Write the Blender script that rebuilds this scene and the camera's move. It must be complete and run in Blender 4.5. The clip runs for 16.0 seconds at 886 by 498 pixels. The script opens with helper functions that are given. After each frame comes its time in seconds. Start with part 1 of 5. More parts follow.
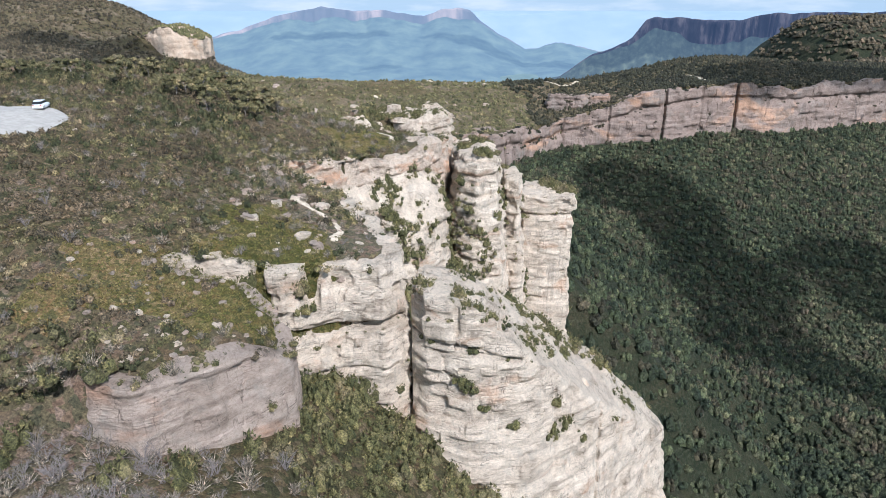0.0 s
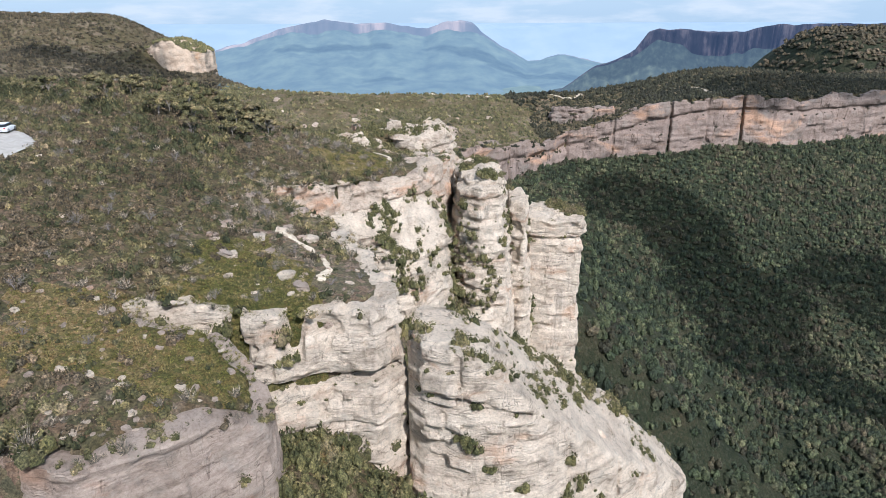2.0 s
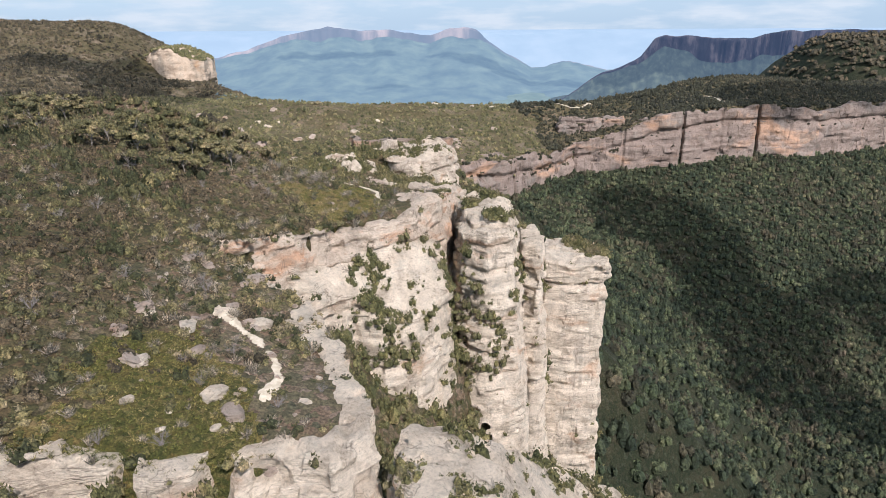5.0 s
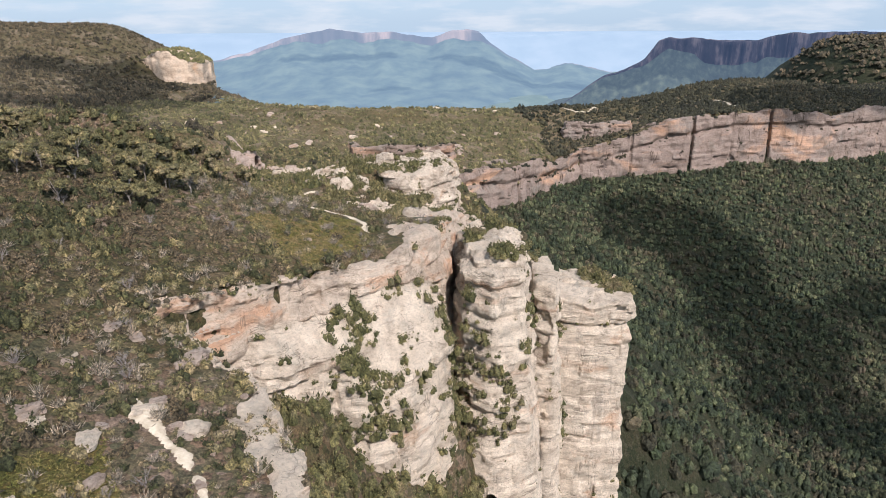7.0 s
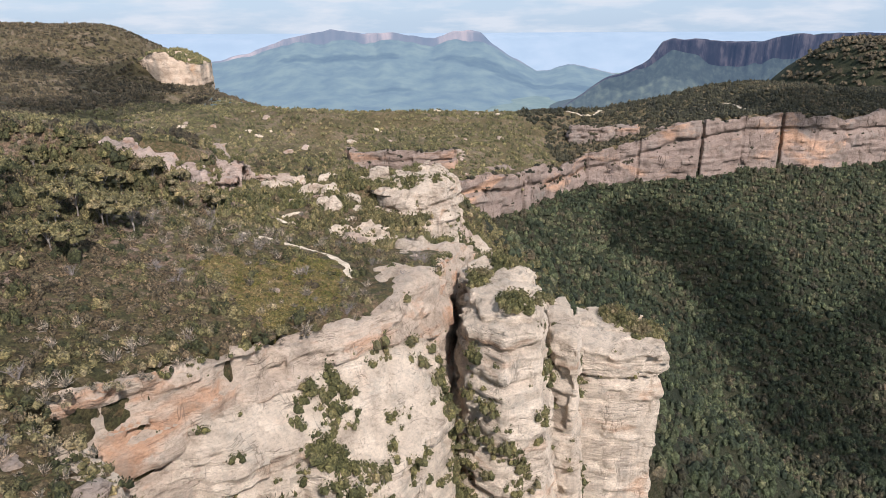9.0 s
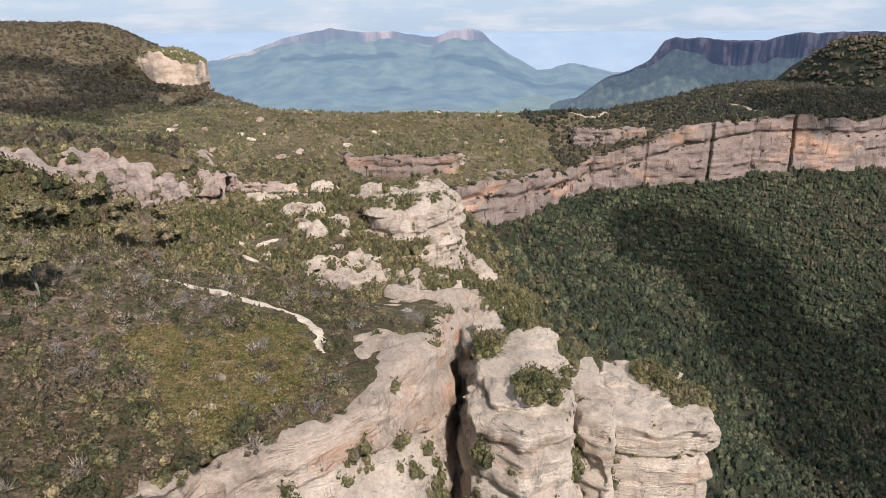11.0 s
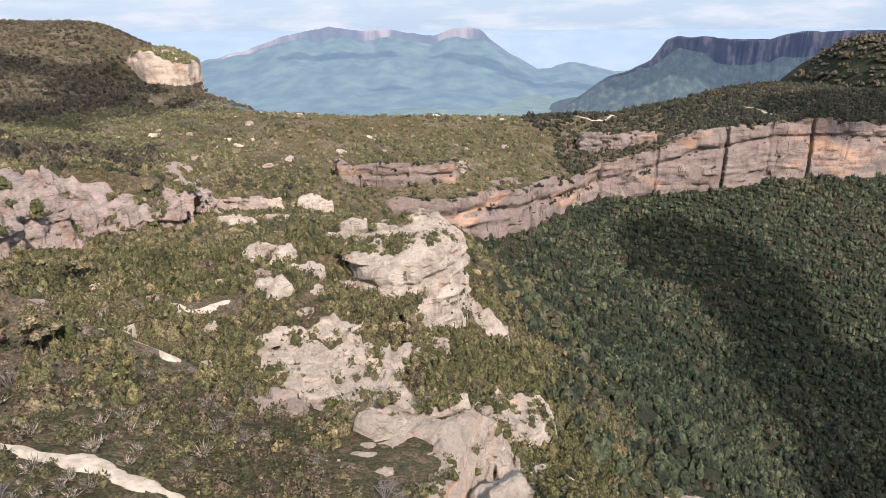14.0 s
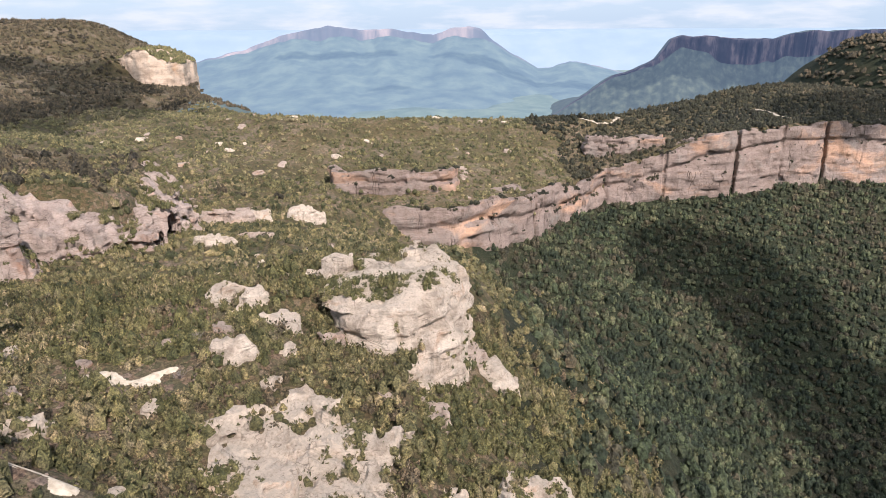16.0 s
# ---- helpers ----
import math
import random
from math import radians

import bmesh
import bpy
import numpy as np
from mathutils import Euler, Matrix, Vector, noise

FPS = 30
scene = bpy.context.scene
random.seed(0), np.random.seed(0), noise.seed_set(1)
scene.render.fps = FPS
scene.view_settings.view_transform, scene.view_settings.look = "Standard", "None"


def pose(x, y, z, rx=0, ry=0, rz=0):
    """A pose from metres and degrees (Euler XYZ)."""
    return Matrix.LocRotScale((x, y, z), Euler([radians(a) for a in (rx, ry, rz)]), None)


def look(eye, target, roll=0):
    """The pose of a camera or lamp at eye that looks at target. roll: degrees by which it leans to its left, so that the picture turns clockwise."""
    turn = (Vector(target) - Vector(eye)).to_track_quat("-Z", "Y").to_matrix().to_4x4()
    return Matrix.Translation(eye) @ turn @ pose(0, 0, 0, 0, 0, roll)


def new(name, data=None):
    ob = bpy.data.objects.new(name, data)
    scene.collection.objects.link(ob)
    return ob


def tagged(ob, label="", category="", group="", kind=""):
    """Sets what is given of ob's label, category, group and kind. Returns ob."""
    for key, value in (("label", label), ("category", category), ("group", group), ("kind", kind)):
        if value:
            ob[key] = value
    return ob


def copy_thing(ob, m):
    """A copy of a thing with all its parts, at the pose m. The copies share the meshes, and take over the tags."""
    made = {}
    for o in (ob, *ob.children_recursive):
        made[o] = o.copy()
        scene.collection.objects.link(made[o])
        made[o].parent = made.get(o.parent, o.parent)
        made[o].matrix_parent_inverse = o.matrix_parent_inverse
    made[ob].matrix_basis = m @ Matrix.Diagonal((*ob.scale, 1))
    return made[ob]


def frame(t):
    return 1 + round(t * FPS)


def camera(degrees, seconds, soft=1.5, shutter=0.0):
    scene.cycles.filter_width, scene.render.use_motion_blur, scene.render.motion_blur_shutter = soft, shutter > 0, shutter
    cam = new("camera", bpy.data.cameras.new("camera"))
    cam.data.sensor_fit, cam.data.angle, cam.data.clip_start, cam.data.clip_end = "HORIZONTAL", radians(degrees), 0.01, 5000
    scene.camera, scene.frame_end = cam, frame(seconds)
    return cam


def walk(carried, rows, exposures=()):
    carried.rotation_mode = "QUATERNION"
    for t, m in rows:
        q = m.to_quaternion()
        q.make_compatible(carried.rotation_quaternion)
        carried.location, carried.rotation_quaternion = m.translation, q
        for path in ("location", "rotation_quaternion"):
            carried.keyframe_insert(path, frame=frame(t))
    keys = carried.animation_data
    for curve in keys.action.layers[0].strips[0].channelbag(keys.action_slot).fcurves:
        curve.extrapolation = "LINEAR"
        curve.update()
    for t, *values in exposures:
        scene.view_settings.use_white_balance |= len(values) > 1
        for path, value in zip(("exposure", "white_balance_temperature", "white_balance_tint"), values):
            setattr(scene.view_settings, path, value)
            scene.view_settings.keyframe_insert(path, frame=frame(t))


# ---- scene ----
cam = camera(68.1, 16.0, soft=0.45)
METRES, EYE, TILT, LEAN, TURN = 150.0, 0.0, -20.8, 0.0, 0.0
ROWS = [
    (0.0, 0.0, 0.0, 0.0, 0.0, 0.0, -0.0),
    (0.5, 0.0002, 0.0113, 0.0043, 0.08, 0.33, 0.01),
    (1.0, 0.0007, 0.0265, 0.0103, 0.15, 0.59, 0.04),
    (1.5, 0.0016, 0.045, 0.0173, 0.22, 0.79, 0.07),
    (2.0, 0.0028, 0.0671, 0.0256, 0.28, 0.97, 0.1),
    (2.5, 0.004, 0.0918, 0.035, 0.36, 1.11, 0.11),
    (3.0, 0.005, 0.1183, 0.0453, 0.43, 1.24, 0.12),
    (3.5, 0.0059, 0.1468, 0.0564, 0.48, 1.33, 0.14),
    (4.0, 0.0067, 0.1753, 0.0674, 0.53, 1.4, 0.14),
    (6.5, 0.0098, 0.3276, 0.1248, 0.75, 1.62, 0.03),
    (7.0, 0.0105, 0.3587, 0.1363, 0.8, 1.66, 0.03),
    (7.5, 0.0111, 0.3898, 0.1479, 0.84, 1.68, 0.01),
    (8.0, 0.0114, 0.4203, 0.1592, 0.87, 1.71, 0.0),
    (8.5, 0.0113, 0.4513, 0.1707, 0.89, 1.71, -0.03),
    (9.0, 0.011, 0.4812, 0.1821, 0.93, 1.72, -0.06),
    (11.5, 0.0087, 0.6438, 0.2439, 0.93, 1.54, -0.07),
    (12.0, 0.0081, 0.6769, 0.2564, 0.91, 1.47, -0.06),
    (12.5, 0.0077, 0.7092, 0.2685, 0.9, 1.49, -0.05),
    (13.0, 0.0075, 0.7412, 0.2809, 0.9, 1.52, -0.06),
    (13.5, 0.007, 0.7733, 0.2933, 0.89, 1.52, -0.06),
    (14.0, 0.0066, 0.8044, 0.3053, 0.88, 1.5, -0.05),
    (14.5, 0.0061, 0.8368, 0.3177, 0.87, 1.48, -0.03),
    (15.0, 0.0059, 0.8696, 0.3303, 0.88, 1.46, -0.04),
    (15.5, 0.0058, 0.9021, 0.3429, 0.89, 1.46, -0.05),
    (16.0, 0.0055, 0.9344, 0.3555, 0.89, 1.42, -0.07),
]
walk(cam, [(t, pose(0, 0, EYE, TILT, LEAN, TURN) @ pose(METRES * x, METRES * y, METRES * z, 90 + pitch, roll, yaw)) for t, x, y, z, yaw, pitch, roll in ROWS],
     exposures=[(0.0, 0.29, 5600, 14), (3.5, 0.24, 5900, 16), (8.0, 0.22, 6250, 19), (11.5, 0.18, 6350, 21), (14.0, 0.36, 6350, 22), (16.0, 0.42, 6350, 22)])

# ---------------------------------------------------------------- world, sun
SUN_DIR = Vector((0.34, -0.66, 0.70)).normalized()      # towards the sun: behind the drone, to its right
SUN_EL = math.asin(SUN_DIR.z)
SUN_AZ = math.atan2(SUN_DIR.x, SUN_DIR.y)


SKY_HAZE = 8.0


def build_world():
    w = bpy.data.worlds.new("world")
    scene.world = w
    w.use_nodes = True
    nt = w.node_tree
    nt.nodes.clear()
    out = nt.nodes.new("ShaderNodeOutputWorld")
    bg = nt.nodes.new("ShaderNodeBackground")
    sky = nt.nodes.new("ShaderNodeTexSky")
    sky.sky_type = "NISHITA"
    sky.sun_disc = False
    sky.sun_elevation = SUN_EL
    sky.sun_rotation = SUN_AZ
    sky.altitude = 900
    sky.air_density = 1.0
    sky.dust_density = 1.2
    sky.ozone_density = 1.6
    # thin bright haze and broken cloud over the clear sky
    tc = nt.nodes.new("ShaderNodeTexCoord")
    mp = nt.nodes.new("ShaderNodeMapping")
    mp.inputs["Scale"].default_value = (5.0, 5.0, 26.0)
    nz = nt.nodes.new("ShaderNodeTexNoise")
    nz.inputs["Scale"].default_value = 1.6
    nz.inputs["Detail"].default_value = 6
    nz.inputs["Roughness"].default_value = 0.55
    rp = nt.nodes.new("ShaderNodeValToRGB")
    rp.color_ramp.elements[0].position = 0.45
    rp.color_ramp.elements[0].color = (0.8, 0.8, 0.8, 1)
    rp.color_ramp.elements[1].position = 0.64
    rp.color_ramp.elements[1].color = (0.95, 0.95, 0.95, 1)
    tone = nt.nodes.new("ShaderNodeValToRGB")
    tone.color_ramp.elements[0].position = 0.45
    tone.color_ramp.elements[0].color = (0.54, 0.74, 0.90, 1)
    tone.color_ramp.elements[1].position = 0.62
    tone.color_ramp.elements[1].color = (0.76, 0.865, 0.92, 1)
    gain = nt.nodes.new("ShaderNodeMixRGB")
    gain.blend_type = "MULTIPLY"
    gain.inputs[0].default_value = 1
    gain.inputs[2].default_value = (SKY_HAZE, SKY_HAZE, SKY_HAZE, 1)
    mix = nt.nodes.new("ShaderNodeMixRGB")
    nt.links.new(tc.outputs["Generated"], mp.inputs[0])
    nt.links.new(mp.outputs[0], nz.inputs[0])
    nt.links.new(nz.outputs[0], rp.inputs[0])
    nt.links.new(nz.outputs[0], tone.inputs[0])
    nt.links.new(tone.outputs[0], gain.inputs[1])
    nt.links.new(rp.outputs[0], mix.inputs[0])
    nt.links.new(sky.outputs[0], mix.inputs[1])
    nt.links.new(gain.outputs[0], mix.inputs[2])
    nt.links.new(mix.outputs[0], bg.inputs[0])
    bg.inputs[1].default_value = 0.10
    nt.links.new(bg.outputs[0], out.inputs[0])


build_world()
sun_data = bpy.data.lights.new("sun", "SUN")
sun_data.energy = 5.0
sun_data.angle = radians(0.55)
sun_data.color = (1.0, 0.95, 0.87)
sun = new("sun", sun_data)
sun.matrix_world = look(SUN_DIR * 900, (0, 0, 0))


# ---------------------------------------------------------------- materials
def nodes_of(name, rough=0.9):
    m = bpy.data.materials.new(name)
    m.use_nodes = True
    nt = m.node_tree
    b = nt.nodes["Principled BSDF"]
    b.inputs["Roughness"].default_value = rough
    b.inputs["Specular IOR Level"].default_value = 0.25
    return m, nt, b


def noise_node(nt, scale, detail=5, rough=0.55, stretch=(1, 1, 1), warp=0.0):
    tc = nt.nodes.new("ShaderNodeNewGeometry")
    mp = nt.nodes.new("ShaderNodeMapping")
    mp.inputs["Scale"].default_value = stretch
    n = nt.nodes.new("ShaderNodeTexNoise")
    n.inputs["Scale"].default_value = scale
    n.inputs["Detail"].default_value = detail
    n.inputs["Roughness"].default_value = rough
    n.inputs["Distortion"].default_value = warp
    nt.links.new(tc.outputs["Position"], mp.inputs[0])
    nt.links.new(mp.outputs[0], n.inputs[0])
    return n.outputs[0]


def ramp(nt, fac, stops):
    r = nt.nodes.new("ShaderNodeValToRGB")
    e = r.color_ramp.elements
    while len(e) < len(stops):
        e.new(0.5)
    for el, (p, c) in zip(e, stops):
        el.position = p
        el.color = (*c, 1) if len(c) == 3 else c
    nt.links.new(fac, r.inputs[0])
    return r.outputs[0]


def mixc(nt, fac, a, b, mode="MIX"):
    m = nt.nodes.new("ShaderNodeMixRGB")
    m.blend_type = mode
    for i, v in ((0, fac), (1, a), (2, b)):
        if isinstance(v, (int, float)):
            m.inputs[i].default_value = v
        elif isinstance(v, tuple):
            m.inputs[i].default_value = (*v, 1)
        else:
            nt.links.new(v, m.inputs[i])
    return m.outputs[0]


def bump(nt, b, height, strength=0.5, dist=0.3):
    n = nt.nodes.new("ShaderNodeBump")
    n.inputs["Strength"].default_value = strength
    n.inputs["Distance"].default_value = dist
    nt.links.new(height, n.inputs["Height"])
    nt.links.new(n.outputs[0], b.inputs["Normal"])


def sandstone(name, pale, mid, orange, dark, orange_at=0.56, size=1.0, streak=0.5, relief=0.5, lines=0.6, upright=0.5, bands=1.0):
    """Bedded sandstone: thin flat beds, rusty patches, dark water streaks, broken cracks, pitted grain and lichen."""
    m, nt, b = nodes_of(name, 0.92)
    beds = noise_node(nt, 1.0 / size, 9, 0.72, (0.09, 0.09, 1.6), 0.35)
    low = tuple(d + (q - d) * (1 - bands) for d, q in zip(dark, pale))
    half = tuple(0.5 * (d + q) for d, q in zip(mid, low))
    c = ramp(nt, beds, [(0.22, low), (0.33, half), (0.44, pale), (0.58, pale), (0.64, mid), (0.70, pale)])
    rust = ramp(nt, noise_node(nt, 0.10 / size, 5, 0.6, (1, 1, 1.8), 0.6), [(orange_at, (0, 0, 0)), (orange_at + 0.12, (1, 1, 1))])
    c = mixc(nt, rust, c, orange)
    wet = ramp(nt, noise_node(nt, 0.5 / size, 6, 0.65, (1, 1, 0.10), 0.6), [(0.52, (0, 0, 0)), (0.68, (1, 1, 1))])
    area = ramp(nt, noise_node(nt, 0.09 / size, 3, 0.5), [(0.45, (0, 0, 0)), (0.6, (streak, streak, streak))])
    f = nt.nodes.new("ShaderNodeMath")
    f.operation = "MULTIPLY"
    nt.links.new(wet, f.inputs[0])
    nt.links.new(area, f.inputs[1])
    c = mixc(nt, f.outputs[0], c, dark)
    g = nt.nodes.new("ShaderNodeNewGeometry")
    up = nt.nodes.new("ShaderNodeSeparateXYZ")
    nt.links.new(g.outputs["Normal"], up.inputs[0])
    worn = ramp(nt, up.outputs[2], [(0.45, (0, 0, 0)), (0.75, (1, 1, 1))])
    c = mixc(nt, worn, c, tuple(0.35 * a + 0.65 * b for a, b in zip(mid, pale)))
    grain = noise_node(nt, 2.6 / size, 10, 0.78, (1, 1, 1.6), 0.4)
    c = mixc(nt, 0.8, c, ramp(nt, grain, [(0.30, (0.22, 0.20, 0.18)), (0.40, (0.78, 0.76, 0.73)), (0.52, (1.04, 1.03, 1.02)), (0.70, (1.20, 1.19, 1.17))]), "MULTIPLY")

    def joint(scale, stretch, warp, width):
        """Thin broken lines: parting planes between beds, or upright joints."""
        return ramp(nt, noise_node(nt, scale / size, 4, 0.6, stretch, warp), [(0.5 - width, (1, 1, 1)), (0.497, (0.12, 0.10, 0.08)), (0.503, (0.12, 0.10, 0.08)), (0.5 + width, (1, 1, 1))])
    crack = mixc(nt, 1.0, mixc(nt, lines, (1, 1, 1), joint(0.42, (0.16, 0.16, 1.3), 0.5, 0.012)), mixc(nt, upright, (1, 1, 1), joint(0.22, (1, 1, 0.10), 0.4, 0.006)), "MULTIPLY")
    patchy = ramp(nt, noise_node(nt, 0.30 / size, 5, 0.65), [(0.46, (0.0, 0.0, 0.0)), (0.58, (0.95, 0.95, 0.95))])
    c = mixc(nt, patchy, c, mixc(nt, 1.0, c, crack, "MULTIPLY"))
    blotch = noise_node(nt, 0.21 / size, 7, 0.70, (1, 1, 1.5), 0.5)
    c = mixc(nt, 0.75, c, ramp(nt, blotch, [(0.32, (0.34, 0.31, 0.29)), (0.43, (0.78, 0.75, 0.72)), (0.52, (0.97, 0.96, 0.95)), (0.64, (1.08, 1.08, 1.08))]), "MULTIPLY")
    lichen = ramp(nt, noise_node(nt, 0.33 / size, 7, 0.7), [(0.52, (0, 0, 0)), (0.68, (0.45, 0.45, 0.45))])
    c = mixc(nt, lichen, c, tuple(0.8 * (0.3 * a + 0.7 * b) for a, b in zip(mid, (0.36, 0.36, 0.31))))
    nt.links.new(c, b.inputs["Base Color"])
    thin = noise_node(nt, 2.4 / size, 6, 0.7, (0.22, 0.22, 2.0), 0.6)
    h = mixc(nt, worn, mixc(nt, 0.4, mixc(nt, 0.6, beds, grain), thin), grain)
    bump(nt, b, mixc(nt, mixc(nt, 1.0, patchy, (0.6, 0.6, 0.6), "MULTIPLY"), h, crack, "MULTIPLY"), relief, 1.5 * size)
    return m


def heath_soil(name, tones, scale=1.0, lumps=0.9):
    """Low cushion heath and litter on the ground sheet: plant by plant in tone, lumpy, with fine twiggy grain."""
    m, nt, b = nodes_of(name, 0.95)
    big = noise_node(nt, 0.035 * scale, 4, 0.6)
    c = ramp(nt, big, [(0.32, tones[0]), (0.48, tones[1]), (0.62, tones[2])])
    g = nt.nodes.new("ShaderNodeNewGeometry")
    push = nt.nodes.new("ShaderNodeMixRGB")
    push.blend_type = "ADD"
    push.inputs[0].default_value = 1.0
    n = nt.nodes.new("ShaderNodeTexNoise")
    n.inputs["Scale"].default_value = 1.1 * scale
    nt.links.new(g.outputs["Position"], n.inputs[0])
    nt.links.new(g.outputs["Position"], push.inputs[1])
    nt.links.new(n.outputs[1], push.inputs[2])
    v = nt.nodes.new("ShaderNodeTexVoronoi")
    v.inputs["Scale"].default_value = 1.15 * scale
    nt.links.new(push.outputs[0], v.inputs["Vector"])
    sep = nt.nodes.new("ShaderNodeSeparateColor")
    nt.links.new(v.outputs["Color"], sep.inputs[0])
    c = mixc(nt, 0.9, c, ramp(nt, sep.outputs[0], [(0.0, (0.55, 0.66, 0.55)), (0.3, (0.85, 0.88, 0.70)), (0.55, (1.05, 1.0, 0.9)), (0.75, (1.25, 1.0, 0.95)), (1.0, (1.8, 1.65, 1.85))]), "MULTIPLY")
    fine = noise_node(nt, 3.2 * scale, 6, 0.75)
    c = mixc(nt, 0.9, c, ramp(nt, fine, [(0.34, (0.28, 0.28, 0.28)), (0.5, (0.95, 0.95, 0.95)), (0.66, (1.8, 1.75, 1.65))]), "MULTIPLY")
    nt.links.new(c, b.inputs["Base Color"])
    h = nt.nodes.new("ShaderNodeMath")
    h.operation = "MULTIPLY_ADD"
    h.inputs[1].default_value = -0.9
    nt.links.new(v.outputs["Distance"], h.inputs[0])
    nt.links.new(fine, h.inputs[2])
    bump(nt, b, h.outputs[0], lumps, 0.6)
    return m


def foliage(name, tones, big=0.02, fine=0.25, grain=4.5, speckle=1.0):
    """Leaf clumps: tone drifts over the stand, from plant to plant and from leaf to leaf."""
    m, nt, b = nodes_of(name, 0.75)
    a = noise_node(nt, big, 3, 0.5)
    p = noise_node(nt, fine, 2, 0.5)
    f = mixc(nt, 0.6, a, p)
    c = ramp(nt, f, [(0.36, tones[0]), (0.46, tones[1]), (0.54, tones[2]), (0.64, tones[3])])
    g = nt.nodes.new("ShaderNodeNewGeometry")
    v = ramp(nt, g.outputs["Random Per Island"], [(0.0, (0.58, 0.62, 0.58)), (0.6, (1.0, 1.0, 0.98)), (1.0, (1.42, 1.33, 1.24))])
    c = mixc(nt, 1.0, c, v, "MULTIPLY")
    spray = noise_node(nt, grain, 4, 0.7)
    c = mixc(nt, speckle, c, ramp(nt, spray, [(0.38, (0.18, 0.19, 0.19)), (0.48, (0.78, 0.78, 0.78)), (0.56, (1.28, 1.25, 1.20)), (0.65, (2.1, 2.0, 1.9))]), "MULTIPLY")
    nt.links.new(c, b.inputs["Base Color"])
    bump(nt, b, spray, 1.0, 1.2 / grain)
    return m


def plain_noisy(name, a, b_, scale=1.0, rough=0.85, metal=0.0):
    m, nt, b = nodes_of(name, rough)
    b.inputs["Metallic"].default_value = metal
    n = noise_node(nt, scale, 6, 0.65)
    nt.links.new(ramp(nt, n, [(0.35, a), (0.65, b_)]), b.inputs["Base Color"])
    bump(nt, b, n, 0.3, 0.05)
    return m


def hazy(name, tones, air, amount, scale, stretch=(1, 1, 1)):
    """Far land behind miles of blue air: the haze is painted in, an even glow mixed with the land's own sunlit colour.
    """
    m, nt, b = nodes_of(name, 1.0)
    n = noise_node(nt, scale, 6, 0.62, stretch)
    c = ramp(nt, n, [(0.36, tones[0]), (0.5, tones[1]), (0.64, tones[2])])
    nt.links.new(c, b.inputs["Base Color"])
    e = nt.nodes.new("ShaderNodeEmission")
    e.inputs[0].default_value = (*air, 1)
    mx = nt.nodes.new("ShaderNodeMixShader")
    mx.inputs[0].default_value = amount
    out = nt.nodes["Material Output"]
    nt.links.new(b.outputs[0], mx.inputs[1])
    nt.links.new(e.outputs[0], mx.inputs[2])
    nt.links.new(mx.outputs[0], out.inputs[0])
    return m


# Haze is painted into these far materials as a blue glow.
HAZE_GLOW = (0.33, 0.50, 0.68)
HAZY_PLAIN = hazy("hazy_lowland", ((0.08, 0.12, 0.09), (0.12, 0.165, 0.12), (0.18, 0.22, 0.15)), HAZE_GLOW, 0.32, 0.012)
HAZY_SLOPE = hazy("hazy_woodland", ((0.025, 0.04, 0.03), (0.06, 0.08, 0.052), (0.11, 0.13, 0.08)), HAZE_GLOW, 0.16, 0.06)
# Dark and pale tones paint shaded and sunlit patches onto the cliff.
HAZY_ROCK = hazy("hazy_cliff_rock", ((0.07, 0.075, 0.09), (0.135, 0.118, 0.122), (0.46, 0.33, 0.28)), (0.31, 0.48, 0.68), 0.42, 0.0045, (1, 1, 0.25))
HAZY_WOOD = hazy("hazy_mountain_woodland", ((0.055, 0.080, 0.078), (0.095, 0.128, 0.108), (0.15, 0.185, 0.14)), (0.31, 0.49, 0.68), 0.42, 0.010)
# Mesa: cloud shade is put into the dark tones, sunlit streaks into the pale.
MESA_ROCK = hazy("painted_shade_mesa_rock", ((0.022, 0.022, 0.028), (0.055, 0.047, 0.054), (0.20, 0.155, 0.15)), (0.22, 0.36, 0.66), 0.13, 0.03, (1, 1, 0.35))
MESA_WOOD = hazy("hazy_mesa_woodland", ((0.018, 0.026, 0.024), (0.04, 0.052, 0.042), (0.085, 0.10, 0.07)), HAZE_GLOW, 0.20, 0.05)
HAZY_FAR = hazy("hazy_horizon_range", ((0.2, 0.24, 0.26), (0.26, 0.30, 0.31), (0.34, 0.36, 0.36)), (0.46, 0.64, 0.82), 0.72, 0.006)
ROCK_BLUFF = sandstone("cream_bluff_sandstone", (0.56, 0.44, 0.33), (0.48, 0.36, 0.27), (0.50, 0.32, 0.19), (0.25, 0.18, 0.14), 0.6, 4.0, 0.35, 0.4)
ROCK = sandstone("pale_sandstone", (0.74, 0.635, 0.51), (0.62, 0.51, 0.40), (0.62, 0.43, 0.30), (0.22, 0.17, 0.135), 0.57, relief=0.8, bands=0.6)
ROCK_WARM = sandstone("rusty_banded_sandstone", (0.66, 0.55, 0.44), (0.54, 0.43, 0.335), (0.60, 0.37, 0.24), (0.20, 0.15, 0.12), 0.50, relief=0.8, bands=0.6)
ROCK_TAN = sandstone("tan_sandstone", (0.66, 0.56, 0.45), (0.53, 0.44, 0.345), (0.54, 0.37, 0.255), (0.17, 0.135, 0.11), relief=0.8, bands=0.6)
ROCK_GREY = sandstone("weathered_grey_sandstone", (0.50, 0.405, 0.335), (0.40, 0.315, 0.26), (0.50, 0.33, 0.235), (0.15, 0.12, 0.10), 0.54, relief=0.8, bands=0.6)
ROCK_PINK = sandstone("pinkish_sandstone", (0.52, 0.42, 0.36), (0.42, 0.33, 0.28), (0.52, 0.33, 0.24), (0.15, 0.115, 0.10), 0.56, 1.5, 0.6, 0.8)
